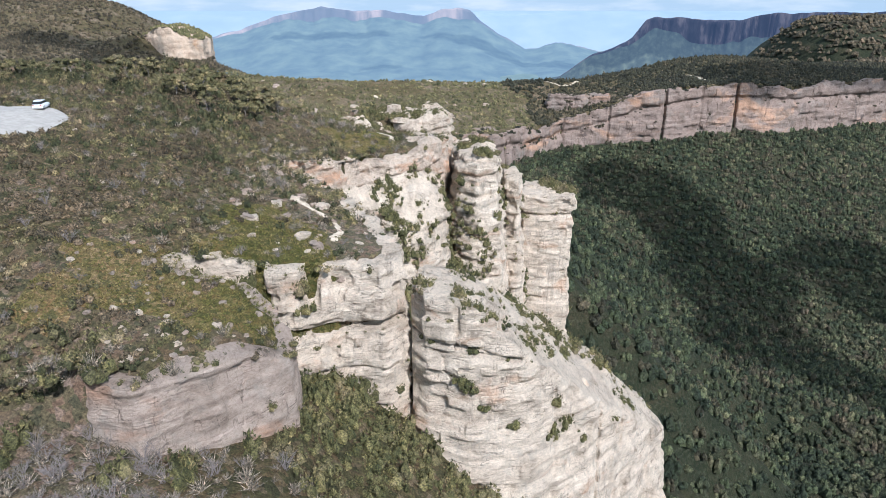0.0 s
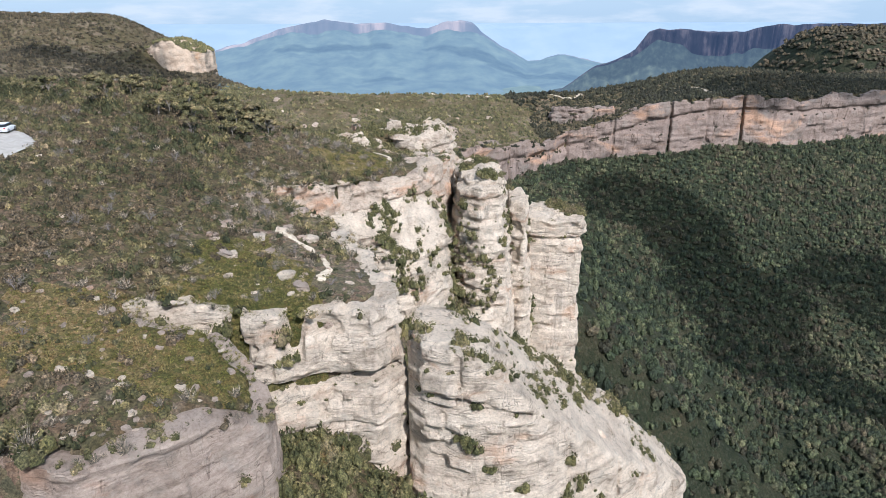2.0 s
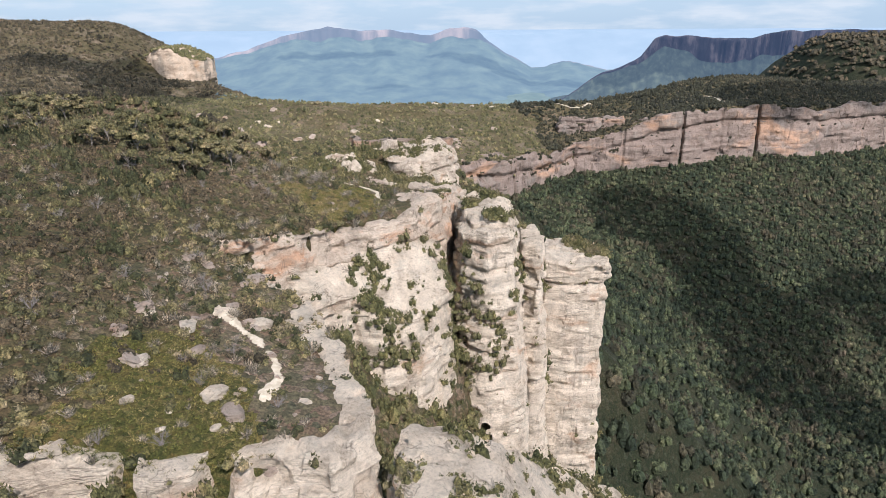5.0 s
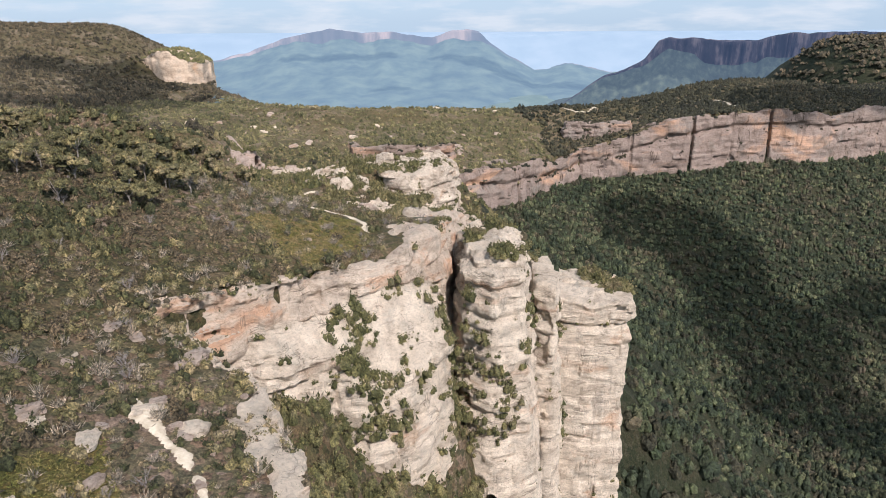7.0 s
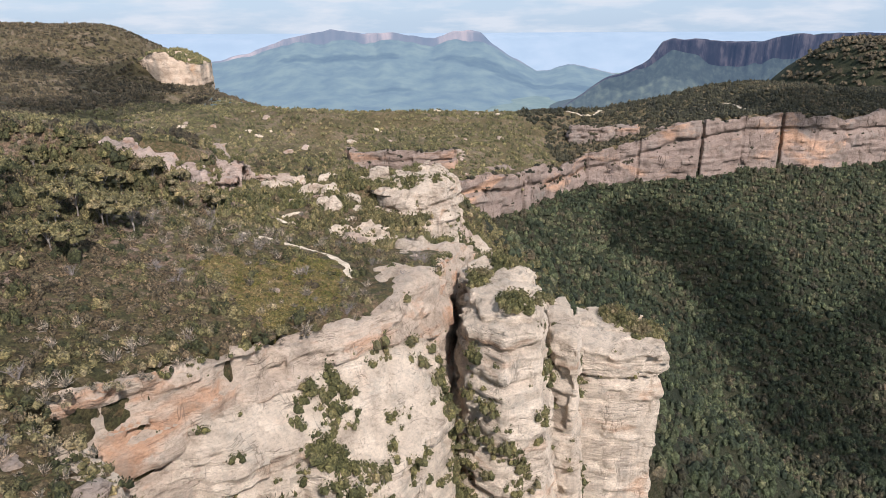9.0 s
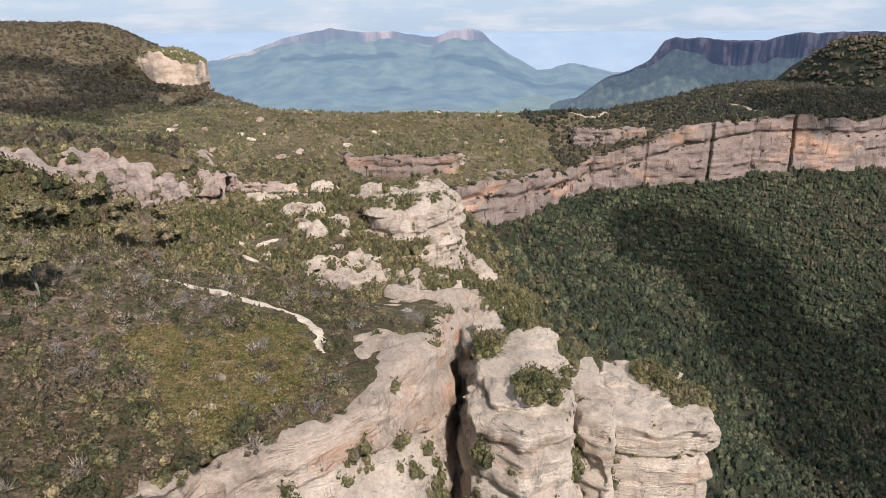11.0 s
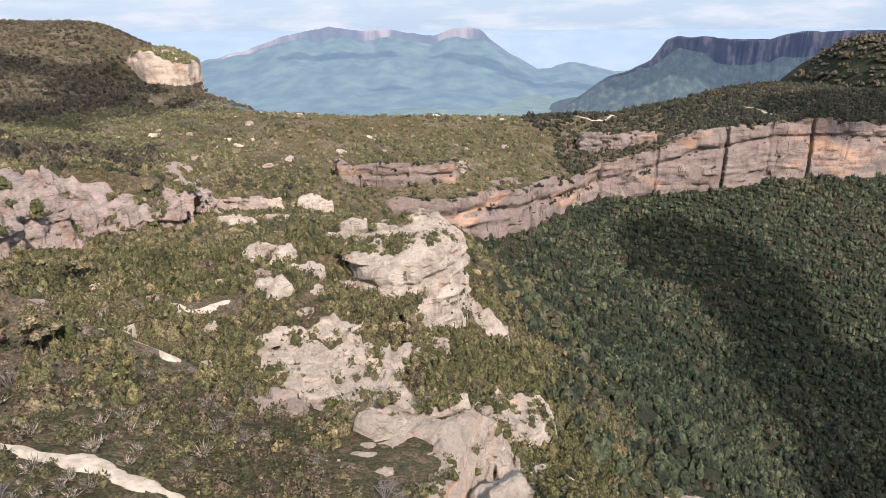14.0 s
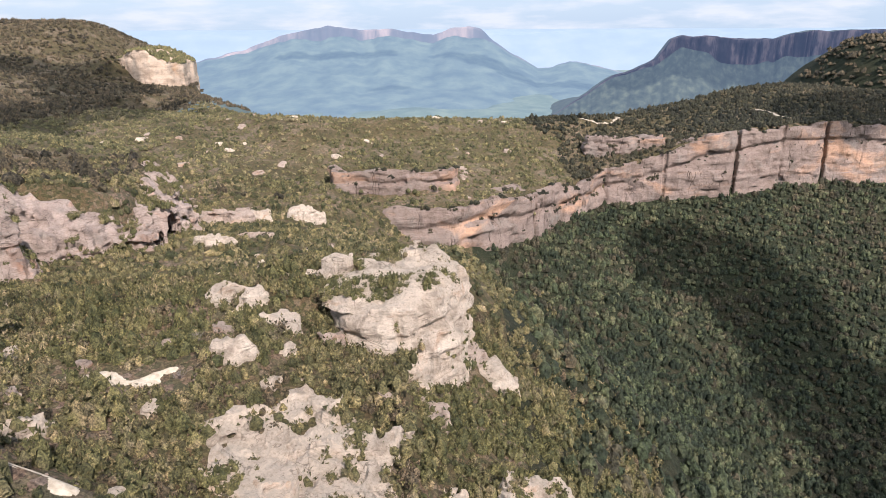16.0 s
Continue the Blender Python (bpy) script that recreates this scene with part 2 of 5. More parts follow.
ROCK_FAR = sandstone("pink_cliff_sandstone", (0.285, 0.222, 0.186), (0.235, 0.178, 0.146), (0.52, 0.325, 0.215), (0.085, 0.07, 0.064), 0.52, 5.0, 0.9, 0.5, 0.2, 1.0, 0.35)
SAND = plain_noisy("pale_sand", (0.36, 0.295, 0.215), (0.60, 0.51, 0.39), 1.1, 0.95)
ROAD = plain_noisy("pale_gravel", (0.30, 0.28, 0.25), (0.40, 0.37, 0.33), 0.9, 0.95)
BARK = plain_noisy("pale_gum_bark", (0.16, 0.14, 0.12), (0.32, 0.28, 0.24), 3.0, 0.85)
TWIG = plain_noisy("grey_dead_twigs", (0.15, 0.13, 0.12), (0.28, 0.245, 0.225), 3.0, 0.9)
GROUND = heath_soil("heath_ground", ((0.067, 0.059, 0.030), (0.102, 0.086, 0.046), (0.156, 0.127, 0.089)))
GRASS = foliage("rim_grass_blades", ((0.120, 0.130, 0.036), (0.185, 0.176, 0.052), (0.250, 0.212, 0.082), (0.340, 0.262, 0.132)), 0.06, 0.5)
GRASS_SOIL = heath_soil("mossy_grass_ground", ((0.083, 0.085, 0.027), (0.131, 0.119, 0.040), (0.194, 0.153, 0.072)), 1.6)
SCRUB = foliage("gully_scrub_leaves", ((0.074, 0.079, 0.035), (0.118, 0.114, 0.048), (0.158, 0.144, 0.066), (0.198, 0.164, 0.097)), 0.05, 0.4, 4.5, 0.8)
HILL = foliage("hill_woodland_leaves", ((0.045, 0.038, 0.026), (0.070, 0.058, 0.037), (0.103, 0.083, 0.051), (0.138, 0.107, 0.073)), 0.01, 0.12, 1.2)
# Duller trees, with cloud shade put into the leaf tones as well.
HILL_DARK = foliage("far_woodland_leaves", ((0.0251, 0.0265, 0.019), (0.038, 0.039, 0.0243), (0.0547, 0.0515, 0.0304), (0.076, 0.0648, 0.0418)), 0.01, 0.12, 1.2)
SADDLE_LEAVES = foliage("saddle_heath_leaves", ((0.0808, 0.0791, 0.0399), (0.1187, 0.1135, 0.0532), (0.1615, 0.1442, 0.0703), (0.209, 0.1748, 0.1045)), 0.012, 0.15, 1.4)
SHRUB = foliage("heath_shrub_leaves", ((0.071, 0.071, 0.032), (0.114, 0.104, 0.045), (0.165, 0.139, 0.069), (0.231, 0.185, 0.114)), 0.03, 0.45, 4.5, 0.9)
SHRUB = foliage("heath_shrub_leaves", ((0.092, 0.088, 0.042), (0.140, 0.126, 0.058), (0.195, 0.166, 0.083), (0.262, 0.210, 0.132)), 0.03, 0.45, 4.5, 0.85)
DARK_SHRUB = foliage("dark_heath_leaves", ((0.039, 0.044, 0.022), (0.060, 0.064, 0.029), (0.084, 0.083, 0.039), (0.105, 0.089, 0.052)), 0.05, 0.6, 4.5, 0.85)
BROWN_SHRUB = foliage("brown_heath_leaves", ((0.073, 0.057, 0.036), (0.103, 0.079, 0.050), (0.138, 0.107, 0.067), (0.170, 0.132, 0.091)), 0.05, 0.6)
GREY_SHRUB = foliage("grey_heath_twigs", ((0.191, 0.166, 0.136), (0.268, 0.231, 0.189), (0.344, 0.297, 0.238), (0.297, 0.246, 0.197)), 0.03, 0.5)
CANOPY = foliage("eucalypt_canopy_leaves", ((0.026, 0.037, 0.023), (0.040, 0.052, 0.030), (0.055, 0.066, 0.036), (0.075, 0.075, 0.044)), 0.008, 0.12, 0.9, 0.6)
CANOPY_LIGHT = foliage("light_eucalypt_leaves", ((0.056, 0.074, 0.040), (0.078, 0.095, 0.049), (0.108, 0.114, 0.062), (0.132, 0.121, 0.072)), 0.008, 0.12, 0.9, 0.6)
CANOPY_BROWN = foliage("brown_eucalypt_leaves", ((0.044, 0.044, 0.029), (0.064, 0.059, 0.037), (0.086, 0.077, 0.048), (0.108, 0.088, 0.061)), 0.008, 0.12, 0.9, 0.6)
# Shade in the gaps between crowns is put into this dark floor colour.
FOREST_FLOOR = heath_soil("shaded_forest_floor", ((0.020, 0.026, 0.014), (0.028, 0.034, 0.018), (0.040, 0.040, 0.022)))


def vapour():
    """Unseen shade clouds: white, and half open to soften the shade they cast."""
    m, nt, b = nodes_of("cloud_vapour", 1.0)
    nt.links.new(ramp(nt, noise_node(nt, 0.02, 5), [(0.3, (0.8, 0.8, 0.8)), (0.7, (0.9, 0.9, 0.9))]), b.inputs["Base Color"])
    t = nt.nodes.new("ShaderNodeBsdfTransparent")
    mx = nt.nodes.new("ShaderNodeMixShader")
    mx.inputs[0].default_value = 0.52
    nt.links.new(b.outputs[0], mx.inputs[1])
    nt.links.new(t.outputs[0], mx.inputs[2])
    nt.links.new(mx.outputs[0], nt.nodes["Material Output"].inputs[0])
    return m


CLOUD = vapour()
CAR_WHITE = plain_noisy("white_car_paint", (0.75, 0.76, 0.77), (0.80, 0.80, 0.80), 2.0, 0.3)
CAR_GLASS = plain_noisy("dark_car_glass", (0.02, 0.025, 0.03), (0.03, 0.035, 0.04), 2.0, 0.08)
RUBBER = plain_noisy("black_rubber", (0.02, 0.02, 0.02), (0.03, 0.03, 0.03), 8.0, 0.8)
ALLOY = plain_noisy("grey_alloy", (0.45, 0.45, 0.46), (0.55, 0.55, 0.56), 8.0, 0.35, 0.9)
LAMP_RED = plain_noisy("red_lamp_glass", (0.35, 0.02, 0.02), (0.45, 0.03, 0.03), 8.0, 0.2)


# ---------------------------------------------------------------- numeric tools
def hash3(ix, iy, iz, seed):
    h = (ix.astype(np.int64) * 374761393 + iy.astype(np.int64) * 668265263 + iz.astype(np.int64) * 2147483647 + seed * 974634777) & 0xFFFFFFFF
    h = ((h ^ (h >> 13)) * 1274126177) & 0xFFFFFFFF
    return ((h ^ (h >> 16)) & 0xFFFF).astype(np.float32) / 32767.5 - 1.0


def vnoise(x, y, z, seed=0):
    """Value noise in -1..1 over broadcastable arrays."""
    x, y, z = np.broadcast_arrays(x, y, z)
    fx, fy, fz = np.floor(x), np.floor(y), np.floor(z)
    u, v, w = (x - fx), (y - fy), (z - fz)
    u, v, w = [(t * t * (3 - 2 * t)).astype(np.float32) for t in (u, v, w)]
    ix, iy, iz = fx.astype(np.int32), fy.astype(np.int32), fz.astype(np.int32)
    r = 0
    for dx in (0, 1):
        for dy in (0, 1):
            for dz in (0, 1):
                k = (u if dx else 1 - u) * (v if dy else 1 - v) * (w if dz else 1 - w)
                r = r + k * hash3(ix + dx, iy + dy, iz + dz, seed)
    return r


def fbm2(x, y, scale, octaves=4, seed=0, gain=0.5):
    r, a, z = 0, 1.0, np.float32(0.37)
    for o in range(octaves):
        r = r + a * vnoise(x / scale, y / scale, z, seed + o * 17)
        scale, a = scale * 0.5, a * gain
    return r


def sstep(a, b, v):
    t = np.clip((v - a) / (b - a), 0, 1)
    return t * t * (3 - 2 * t)


def poly_distance(poly, x, y):
    """Signed distance to a closed polygon, negative inside."""
    best = np.full(np.shape(x), 1e9)
    inside = np.zeros(np.shape(x), bool)
    n = len(poly)
    for i in range(n):
        (ax, ay), (bx, by) = poly[i], poly[(i + 1) % n]
        ex, ey = bx - ax, by - ay
        wx, wy = x - ax, y - ay
        t = np.clip((wx * ex + wy * ey) / (ex * ex + ey * ey), 0, 1)
        best = np.minimum(best, (wx - ex * t) ** 2 + (wy - ey * t) ** 2)
        if ey != 0:
            cross = ((ay > y) != (by > y)) & (x < ex * (y - ay) / ey + ax)
            inside ^= cross
    return np.where(inside, -1, 1) * np.sqrt(best)


def surface(field, origin, h):
    """Naive surface nets: vertices and quads of the zero level of a 3D field (negative inside)."""
    s = field < 0
    c8 = [(i, j, k) for i in (0, 1) for j in (0, 1) for k in (0, 1)]
    nx, ny, nz = [n - 1 for n in field.shape]
    count = np.zeros((nx, ny, nz), np.int8)
    for i, j, k in c8:
        count += s[i:nx + i, j:ny + j, k:nz + k]
    act = (count > 0) & (count < 8)
    idx = np.argwhere(act)
    vals = np.stack([field[idx[:, 0] + i, idx[:, 1] + j, idx[:, 2] + k] for i, j, k in c8], 1)
    pos = np.zeros((len(idx), 3))
    num = np.zeros(len(idx))
    off = np.array(c8, float)
    for a in range(8):
        for b in range(a + 1, 8):
            if np.abs(off[a] - off[b]).sum() == 1:
                fa, fb = vals[:, a], vals[:, b]
                cr = (fa < 0) != (fb < 0)
                t = np.where(cr, fa / np.where(cr, fa - fb, 1), 0)
                pos += np.where(cr[:, None], off[a] + t[:, None] * (off[b] - off[a]), 0)
                num += cr
    verts = (idx + pos / num[:, None]) * h + np.array(origin)
    ids = -np.ones((nx, ny, nz), np.int64)
    ids[act] = np.arange(len(idx))
    quads = []
    for ax in range(3):
        u, v = (ax + 1) % 3, (ax + 2) % 3
        sl0 = [slice(None)] * 3
        sl1 = [slice(None)] * 3
        sl0[ax], sl1[ax] = slice(0, -1), slice(1, None)
        d0, d1 = s[tuple(sl0)], s[tuple(sl1)]
        e = np.argwhere(d0 != d1)
        ok = (e[:, u] > 0) & (e[:, v] > 0) & (e[:, u] < field.shape[u] - 1) & (e[:, v] < field.shape[v] - 1)
        e = e[ok]
        flip = d1[e[:, 0], e[:, 1], e[:, 2]]
        ring = []
        for du, dv in ((1, 1), (0, 1), (0, 0), (1, 0)):
            q = e.copy()
            q[:, u] -= du
            q[:, v] -= dv
            ring.append(ids[q[:, 0], q[:, 1], q[:, 2]])
        ring = np.stack(ring, 1)
        ring[flip] = ring[flip][:, ::-1]
        quads.append(ring)
    return verts, np.concatenate(quads)


def mesh_from(name, verts, faces, material, smooth=True):
    me = bpy.data.meshes.new(name)
    me.from_pydata(np.asarray(verts, np.float64).tolist(), [], np.asarray(faces).tolist() if not isinstance(faces, list) else faces)
    if smooth:
        me.polygons.foreach_set("use_smooth", np.ones(len(me.polygons), bool))
    me.materials.append(material)
    me.update()
    return me


# ---------------------------------------------------------------- the lie of the land
# plan of the rim of the near plateau, valley on its right hand
NEAR_BLOCK = [(-37, 62), (-36, 56.5), (-31, 55.5), (-25, 60), (-18, 68), (-18.8, 73), (-25, 76.5), (-32, 76.5), (-40, 77)]
ROCK_WALL = [(-70, 77.5), (-34, 78.5), (-28, 80.0), (-21.5, 79.6), (-14, 83.5), (-8.5, 82.8), (-5.5, 87), (-6.5, 92), (-8.5, 97), (-11, 104), (-17.5, 113), (-27, 119), (-70, 121)]
BACK_WALL = [(-70, 112), (-36, 119), (-30.5, 125), (-21.5, 133.5), (-13.8, 142), (-5.5, 149), (-0.8, 158), (1.2, 170), (2.5, 181), (5, 187), (7.5, 192), (5, 198), (-6, 199), (-22, 196), (-50, 197), (-70, 200)]
PLATEAU = [(-900, -200), (-60, -200), (-56, 20), (-50, 46), (-36, 56.5), (-31, 55.5), (-25, 60), (-18, 68), (-18.8, 73), (-25, 76.5), (-32, 76.5), (-34, 78), (-28, 80.0), (-21.5, 79.6), (-14, 83.5), (-8.5, 82.8), (-5.5, 87), (-6.5, 92),
           (-8.5, 97), (-11, 104), (-17.5, 113), (-30, 121.5), (-21.5, 133.5), (-13.8, 142), (-5.5, 149), (-0.8, 158), (1.2, 170), (2.5, 181), (5, 187), (7.5, 192), (4, 200), (-2, 205), (-4, 216), (-5, 226), (-6, 236),
           (-1.5, 244), (2, 250), (2.5, 257), (-6, 266), (-30, 285), (-900, 300)]
APRON = [(-25, 129), (-19, 131), (-14, 134), (-10, 133.5), (-6, 135.5), (-2, 140.5), (1, 147), (0, 153), (-10, 150), (-23, 137)]
LEDGE = [(-27, 206), (-21, 203), (-12, 201.5), (-7.5, 205), (-6.5, 213), (-9, 219.5), (-18, 220), (-27, 213)]
TERRACE = [(-15, 188), (-8, 184.5), (0, 184), (5.5, 188), (7, 193), (4, 200), (-3, 204), (-11, 202.5), (-15, 196)]
KNOB = [(-18, 244), (-14.5, 240.5), (-9.5, 238.3), (-5, 240.5), (-1.5, 244), (2, 250), (2.5, 257), (-3, 262), (-14, 260), (-19, 252)]
FLANK = [(7, 215), (12, 214), (15.5, 217), (16.5, 223), (12, 226), (8, 222)]
OUTCROP = [(-700, 246), (-142, 262), (-120, 259), (-101, 263), (-103, 285), (-119, 310), (-106, 313), (-93, 320), (-85, 331), (-98, 372), (-138, 455), (-200, 560), (-700, 720)]
BLUFF = [(-545, 1236), (-520, 1214), (-495, 1196), (-465, 1190), (-444, 1198), (-430, 1222), (-434, 1290), (-545, 1290)]
FAR_RIM = [(-200, 545), (-76, 497), (-60, 495), (-30, 497), (0, 500), (22, 520), (48, 545), (75, 585), (112, 632), (165, 643), (215, 648), (262, 668), (300, 678), (360, 690), (430, 722), (600, 800), (900, 900), (1500, 1000),
           (1500, 2600), (-20, 2600), (-200, 1200)]
FAR_UPPER = [(-71, 531), (-40, 529), (-10, 531), (1, 534), (4, 545), (0, 575), (-60, 580), (-78, 555)]
FAR_STEP = [(106, 668), (135, 664), (166, 668), (168, 680), (108, 682)]
SPUR = [(-380, 1090, -92), (-360, 1050, -91), (-280, 900, -90), (-220, 780, -82), (-160, 690, -75), (-110, 640, -72.5), (-83, 680, -78), (-36, 690, -78), (23, 720, -90), (95, 720, -84), (180, 750, -84)]

AXIS_Y = [-200, 40, 60, 90, 130, 160, 180, 188, 196, 204, 210, 216, 224, 232, 238, 243, 248, 256, 266, 280, 300, 340, 400, 450, 490, 520, 560, 700, 800, 1200]
AXIS_Z = [-44, -41, -38, -34, -33, -32, -35.5, -38, -46, -49, -47.5, -45.5, -44.5, -45.5, -48, -46.5, -41.5, -39.5, -43, -50, -56, -67, -91, -109, -116, -108, -93, -86, -88, -97]
RISE_Y = [-200, 50, 80, 110, 165, 180, 188, 192, 197, 204, 212, 220, 228, 240, 250, 258, 266, 280, 300, 340, 370, 412, 450, 490, 520, 560, 600, 800]
RISE_Z = [10, 9, 14, 16, 15, 11, 12, 25, 24, 19, 12, 7, 6, -1, -7, -11, -8, -6, -3, 4, 7, 14, 22, 32, 26, 10, 6, 2]


def hill_step(x, y):
    return 19 * sstep(600, 430, y) * (0.65 + 0.35 * sstep(-88, -112, x))


def plateau_z(x, y):
    lift = np.clip((-10 - x) / 62, 0, 1)
    z = np.interp(y, AXIS_Y, AXIS_Z) + np.interp(y, RISE_Y, RISE_Z) * (lift * lift * (3 - 2 * lift) * 0.5 + lift * 0.5)
    z = z - 5.0 * np.exp(-((x + 16) / 5.5) ** 2 - ((y - 69) / 7) ** 2)
    z = z + 5.0 * np.exp(-((x + 28) / 9) ** 2 - ((y - 236) / 13) ** 2)
    # rocky foot of the hill on the left, and the hill itself
    z = z + hill_step(x, y) * sstep(1.0, 9.0, -poly_distance(OUTCROP, x, y))
    z = z + 46 * np.exp(-((x + 548) / 44) ** 2 - ((y - 1240) / 75) ** 2)
    z = z + 104 * sstep(-545, -715, x) * np.exp(-((y - 1450) / 260) ** 2)
    z = z + 42 * np.exp(-((x + 640) / 150) ** 2 - ((y - 950) / 260) ** 2)
    z = z + 26 * np.exp(-((x + 400) / 160) ** 2 - ((y - 480) / 260) ** 2)
    return z


def far_z(x, y, d):
    rim = np.interp(x, [-64, 0, 20, 36, 51, 78, 102, 127, 155, 194, 245, 300, 366, 600, 900], [-101, -97, -98, -102.5, -103.5, -108, -110, -105, -100, -87, -82, -82.5, -89, -90, -92])
    z = rim + (-87 - rim) * sstep(0, 110, -d)
    return z + 20 * np.exp(-((x - 340) / 150) ** 2 - ((y - 840) / 120) ** 2) + 60 * np.exp(-((x - 1150) / 280) ** 2 - ((y - 1450) / 330) ** 2)


SLOPE_Y = [-200, 40, 75, 100, 118, 136, 165, 188, 200, 210, 222, 240, 252, 275]
SLOPE_Z = [-46, -45, -51, -56, -62, -63, -63, -62, -53, -50.5, -50, -52.5, -55, -55]
SLOPE_X = [-24, -22, -15, -10, -6, -5, 1, 6, 0, -4, -5, -4, 2.5, 0]


def spur_z(x, y):
    """Crest of the far saddle that links the hill with the far plateau."""
    best = np.full(np.shape(x), -999.0)
    for (ax, ay, az), (bx, by, bz) in zip(SPUR, SPUR[1:]):
        ex, ey = bx - ax, by - ay
        t = np.clip(((x - ax) * ex + (y - ay) * ey) / (ex * ex + ey * ey), 0, 1)
        best = np.maximum(best, az + (bz - az) * t - 0.4 * np.hypot(x - ax - ex * t, y - ay - ey * t))
    return best


def ground_z(x, y):
    x, y = np.asarray(x, float), np.asarray(y, float)
    d1 = poly_distance(PLATEAU, x, y)
    d2 = poly_distance(FAR_RIM, x, y)
    p = plateau_z(x, y)
    xr = np.interp(y, SLOPE_Y + [330, 440, 500], SLOPE_X + [2, 2, -40])
    run = np.maximum(0, x - xr)
    base = np.interp(y, SLOPE_Y, SLOPE_Z)
    k = np.interp(y, [80, 100, 180, 195, 210, 235, 255], [0.8, 1.5, 1.6, 1.2, 0.7, 0.7, 0.9])
    fall = k * np.minimum(run, 30) + 1.0 * np.clip(run - 30, 0, 120) + 0.1 * np.maximum(run - 150, 0)
    s1 = base + np.interp(y, [85, 105, 135, 160], [0.32, 0.7, 0.7, 0.4]) * np.clip(xr - x, 0, 40) - fall
    s1 = s1 + 11 * np.exp(-((x - 1.5) / 4.5) ** 2 - ((y - 153) / 8.0) ** 2)
    s1 = s1 + 9 * np.exp(-((x + 17) / 5.5) ** 2 - ((y - 128) / 7.0) ** 2)
    s2 = p - 0.9 * np.clip(run, 0, 160) - 0.1 * np.maximum(run - 160, 0)
    s = s1 + (s2 - s1) * sstep(262, 290, y)
    dn = d1 + 1.3 * fbm2(x, y, 7, 3, 77)
    soft = sstep(-35, -41, x) * sstep(76, 62, y)
    w = sstep(-2.4, -0.4, dn) * (1 - soft) + sstep(-14, 5, d1) * soft
    near = p + (s - p) * np.where(y < 285, w, 1)
    fb = np.interp(x, [-64, 0, 36, 80, 130, 175, 220, 290, 900], [-121, -121, -132, -135, -134, -133, -130, -127, -140])
    talus = fb - 0.47 * np.clip(d2, 0, 400)
    talus = np.where(x > -64, talus, -999)
    blend = 1 + 24 * sstep(30, 90, x)
    out = np.maximum(near, talus) + blend * np.log1p(np.exp(-np.clip(np.abs(near - talus) / blend, 0, 60))) * sstep(20, 60, x)
    out = np.maximum(out, -262)
    q = far_z(x, y, d2)
    join = sstep(-64, -150, x)
    q = q + (p - q) * join
    # upper tier of the far wall
    du = poly_distance(FAR_UPPER, x, y)
    q = np.where((x < 75) & (y < 700), np.minimum(q, q - 3 * sstep(-1.5, 3.0, du) * sstep(90, 20, x)), q)
    z = np.where(y > 440, out + (q - out) * sstep(-1.5, -6.0, d2), out)
    # beyond the saddle the land drops to the wide lower valley, and climbs to the horizon far off
    drop = sstep(745, 960, y - 0.55 * np.maximum(x - 130, 0)) * sstep(1000, 600, x) * (1 - 0.97 * sstep(-352, -412, x + 0.55 * np.maximum(0, y - 1235)) * sstep(2000, 1700, y))
    plain = -345 + 275 * sstep(3700, 4850, np.hypot(x, y))
    far = np.hypot(x, y - 300)
    z = z + (plain - z) * np.maximum(drop, sstep(1500, 2300, far))
    z = z + 34 * fbm2(x, y, 430, 4, 12) * sstep(1300, 1900, far) * sstep(3600, 3000, far)
    z = np.where((y > 545) & (y < 1250) & ((d2 < -12) | (x < -70)), np.maximum(z, spur_z(x, y)), z)
    z = np.where((x > 600) & (y > 900) & (y < 2100), np.maximum(z, -360 + 328 * sstep(480, 770, x) * np.exp(-((y - 1400) / 420) ** 2)), z)
    z = z + fbm2(x, y, 30, 4, 5) * 0.9 * sstep(40, 100, np.hypot(x, y)) + fbm2(x, y, 260, 3, 9) * 4 * sstep(250, 700, y) * sstep(-40, -140, z) * sstep(10, 120, np.abs(d2))
    return z


def axis(parts):
    """Grid lines: stretches of (end, step) one after another."""
    v = [parts[0]]
    for end, step0, step1 in parts[1:]:
        a = v[-1]
        n = max(1, int(round(abs(end - a) / (0.5 * (step0 + step1)))))
        t = np.linspace(0, 1, n + 1)[1:]
        g = (step0 * t + 0.5 * (step1 - step0) * t * t) / (0.5 * (step0 + step1))
        v += list(a + (end - a) * g)
    return np.array(v)


def sheet():
    xs = axis([-4900, (-700, 260, 40), (-120, 40, 3), (-80, 3, 1), (55, 1, 1), (120, 1, 4), (420, 4, 6), (900, 6, 40), (4900, 40, 260)])
    ys = axis([-4900, (-300, 300, 60), (20, 60, 3), (40, 3, 1), (290, 1, 1), (340, 1, 3), (520, 3, 4), (760, 4, 5), (1300, 5, 25), (2600, 25, 70), (4900, 70, 90)])
    X, Y = np.meshgrid(xs, ys, indexing="ij")
    Z = ground_z(X, Y)
    verts = np.stack([X, Y, Z], -1).reshape(-1, 3)
    n, m = len(xs), len(ys)
    i = (np.arange(n - 1)[:, None] * m + np.arange(m - 1)[None]).ravel()
    return verts, np.stack([i, i + m, i + m + 1, i + 1], 1)


GRASSY = [(-47, 75), (-42, 66), (-30, 66.5), (-20, 72), (-13, 85), (-18, 97), (-34, 88)]
GREEN_RIM = [(-30, 155), (-23, 137), (-15, 144), (-9, 152), (-9, 162), (-20, 158)]


def grassy(x, y):
    return np.minimum(poly_distance(GRASSY, x, y), poly_distance(GREEN_RIM, x, y)) + 9.0 * fbm2(x, y, 9, 4, 59) < -1.0


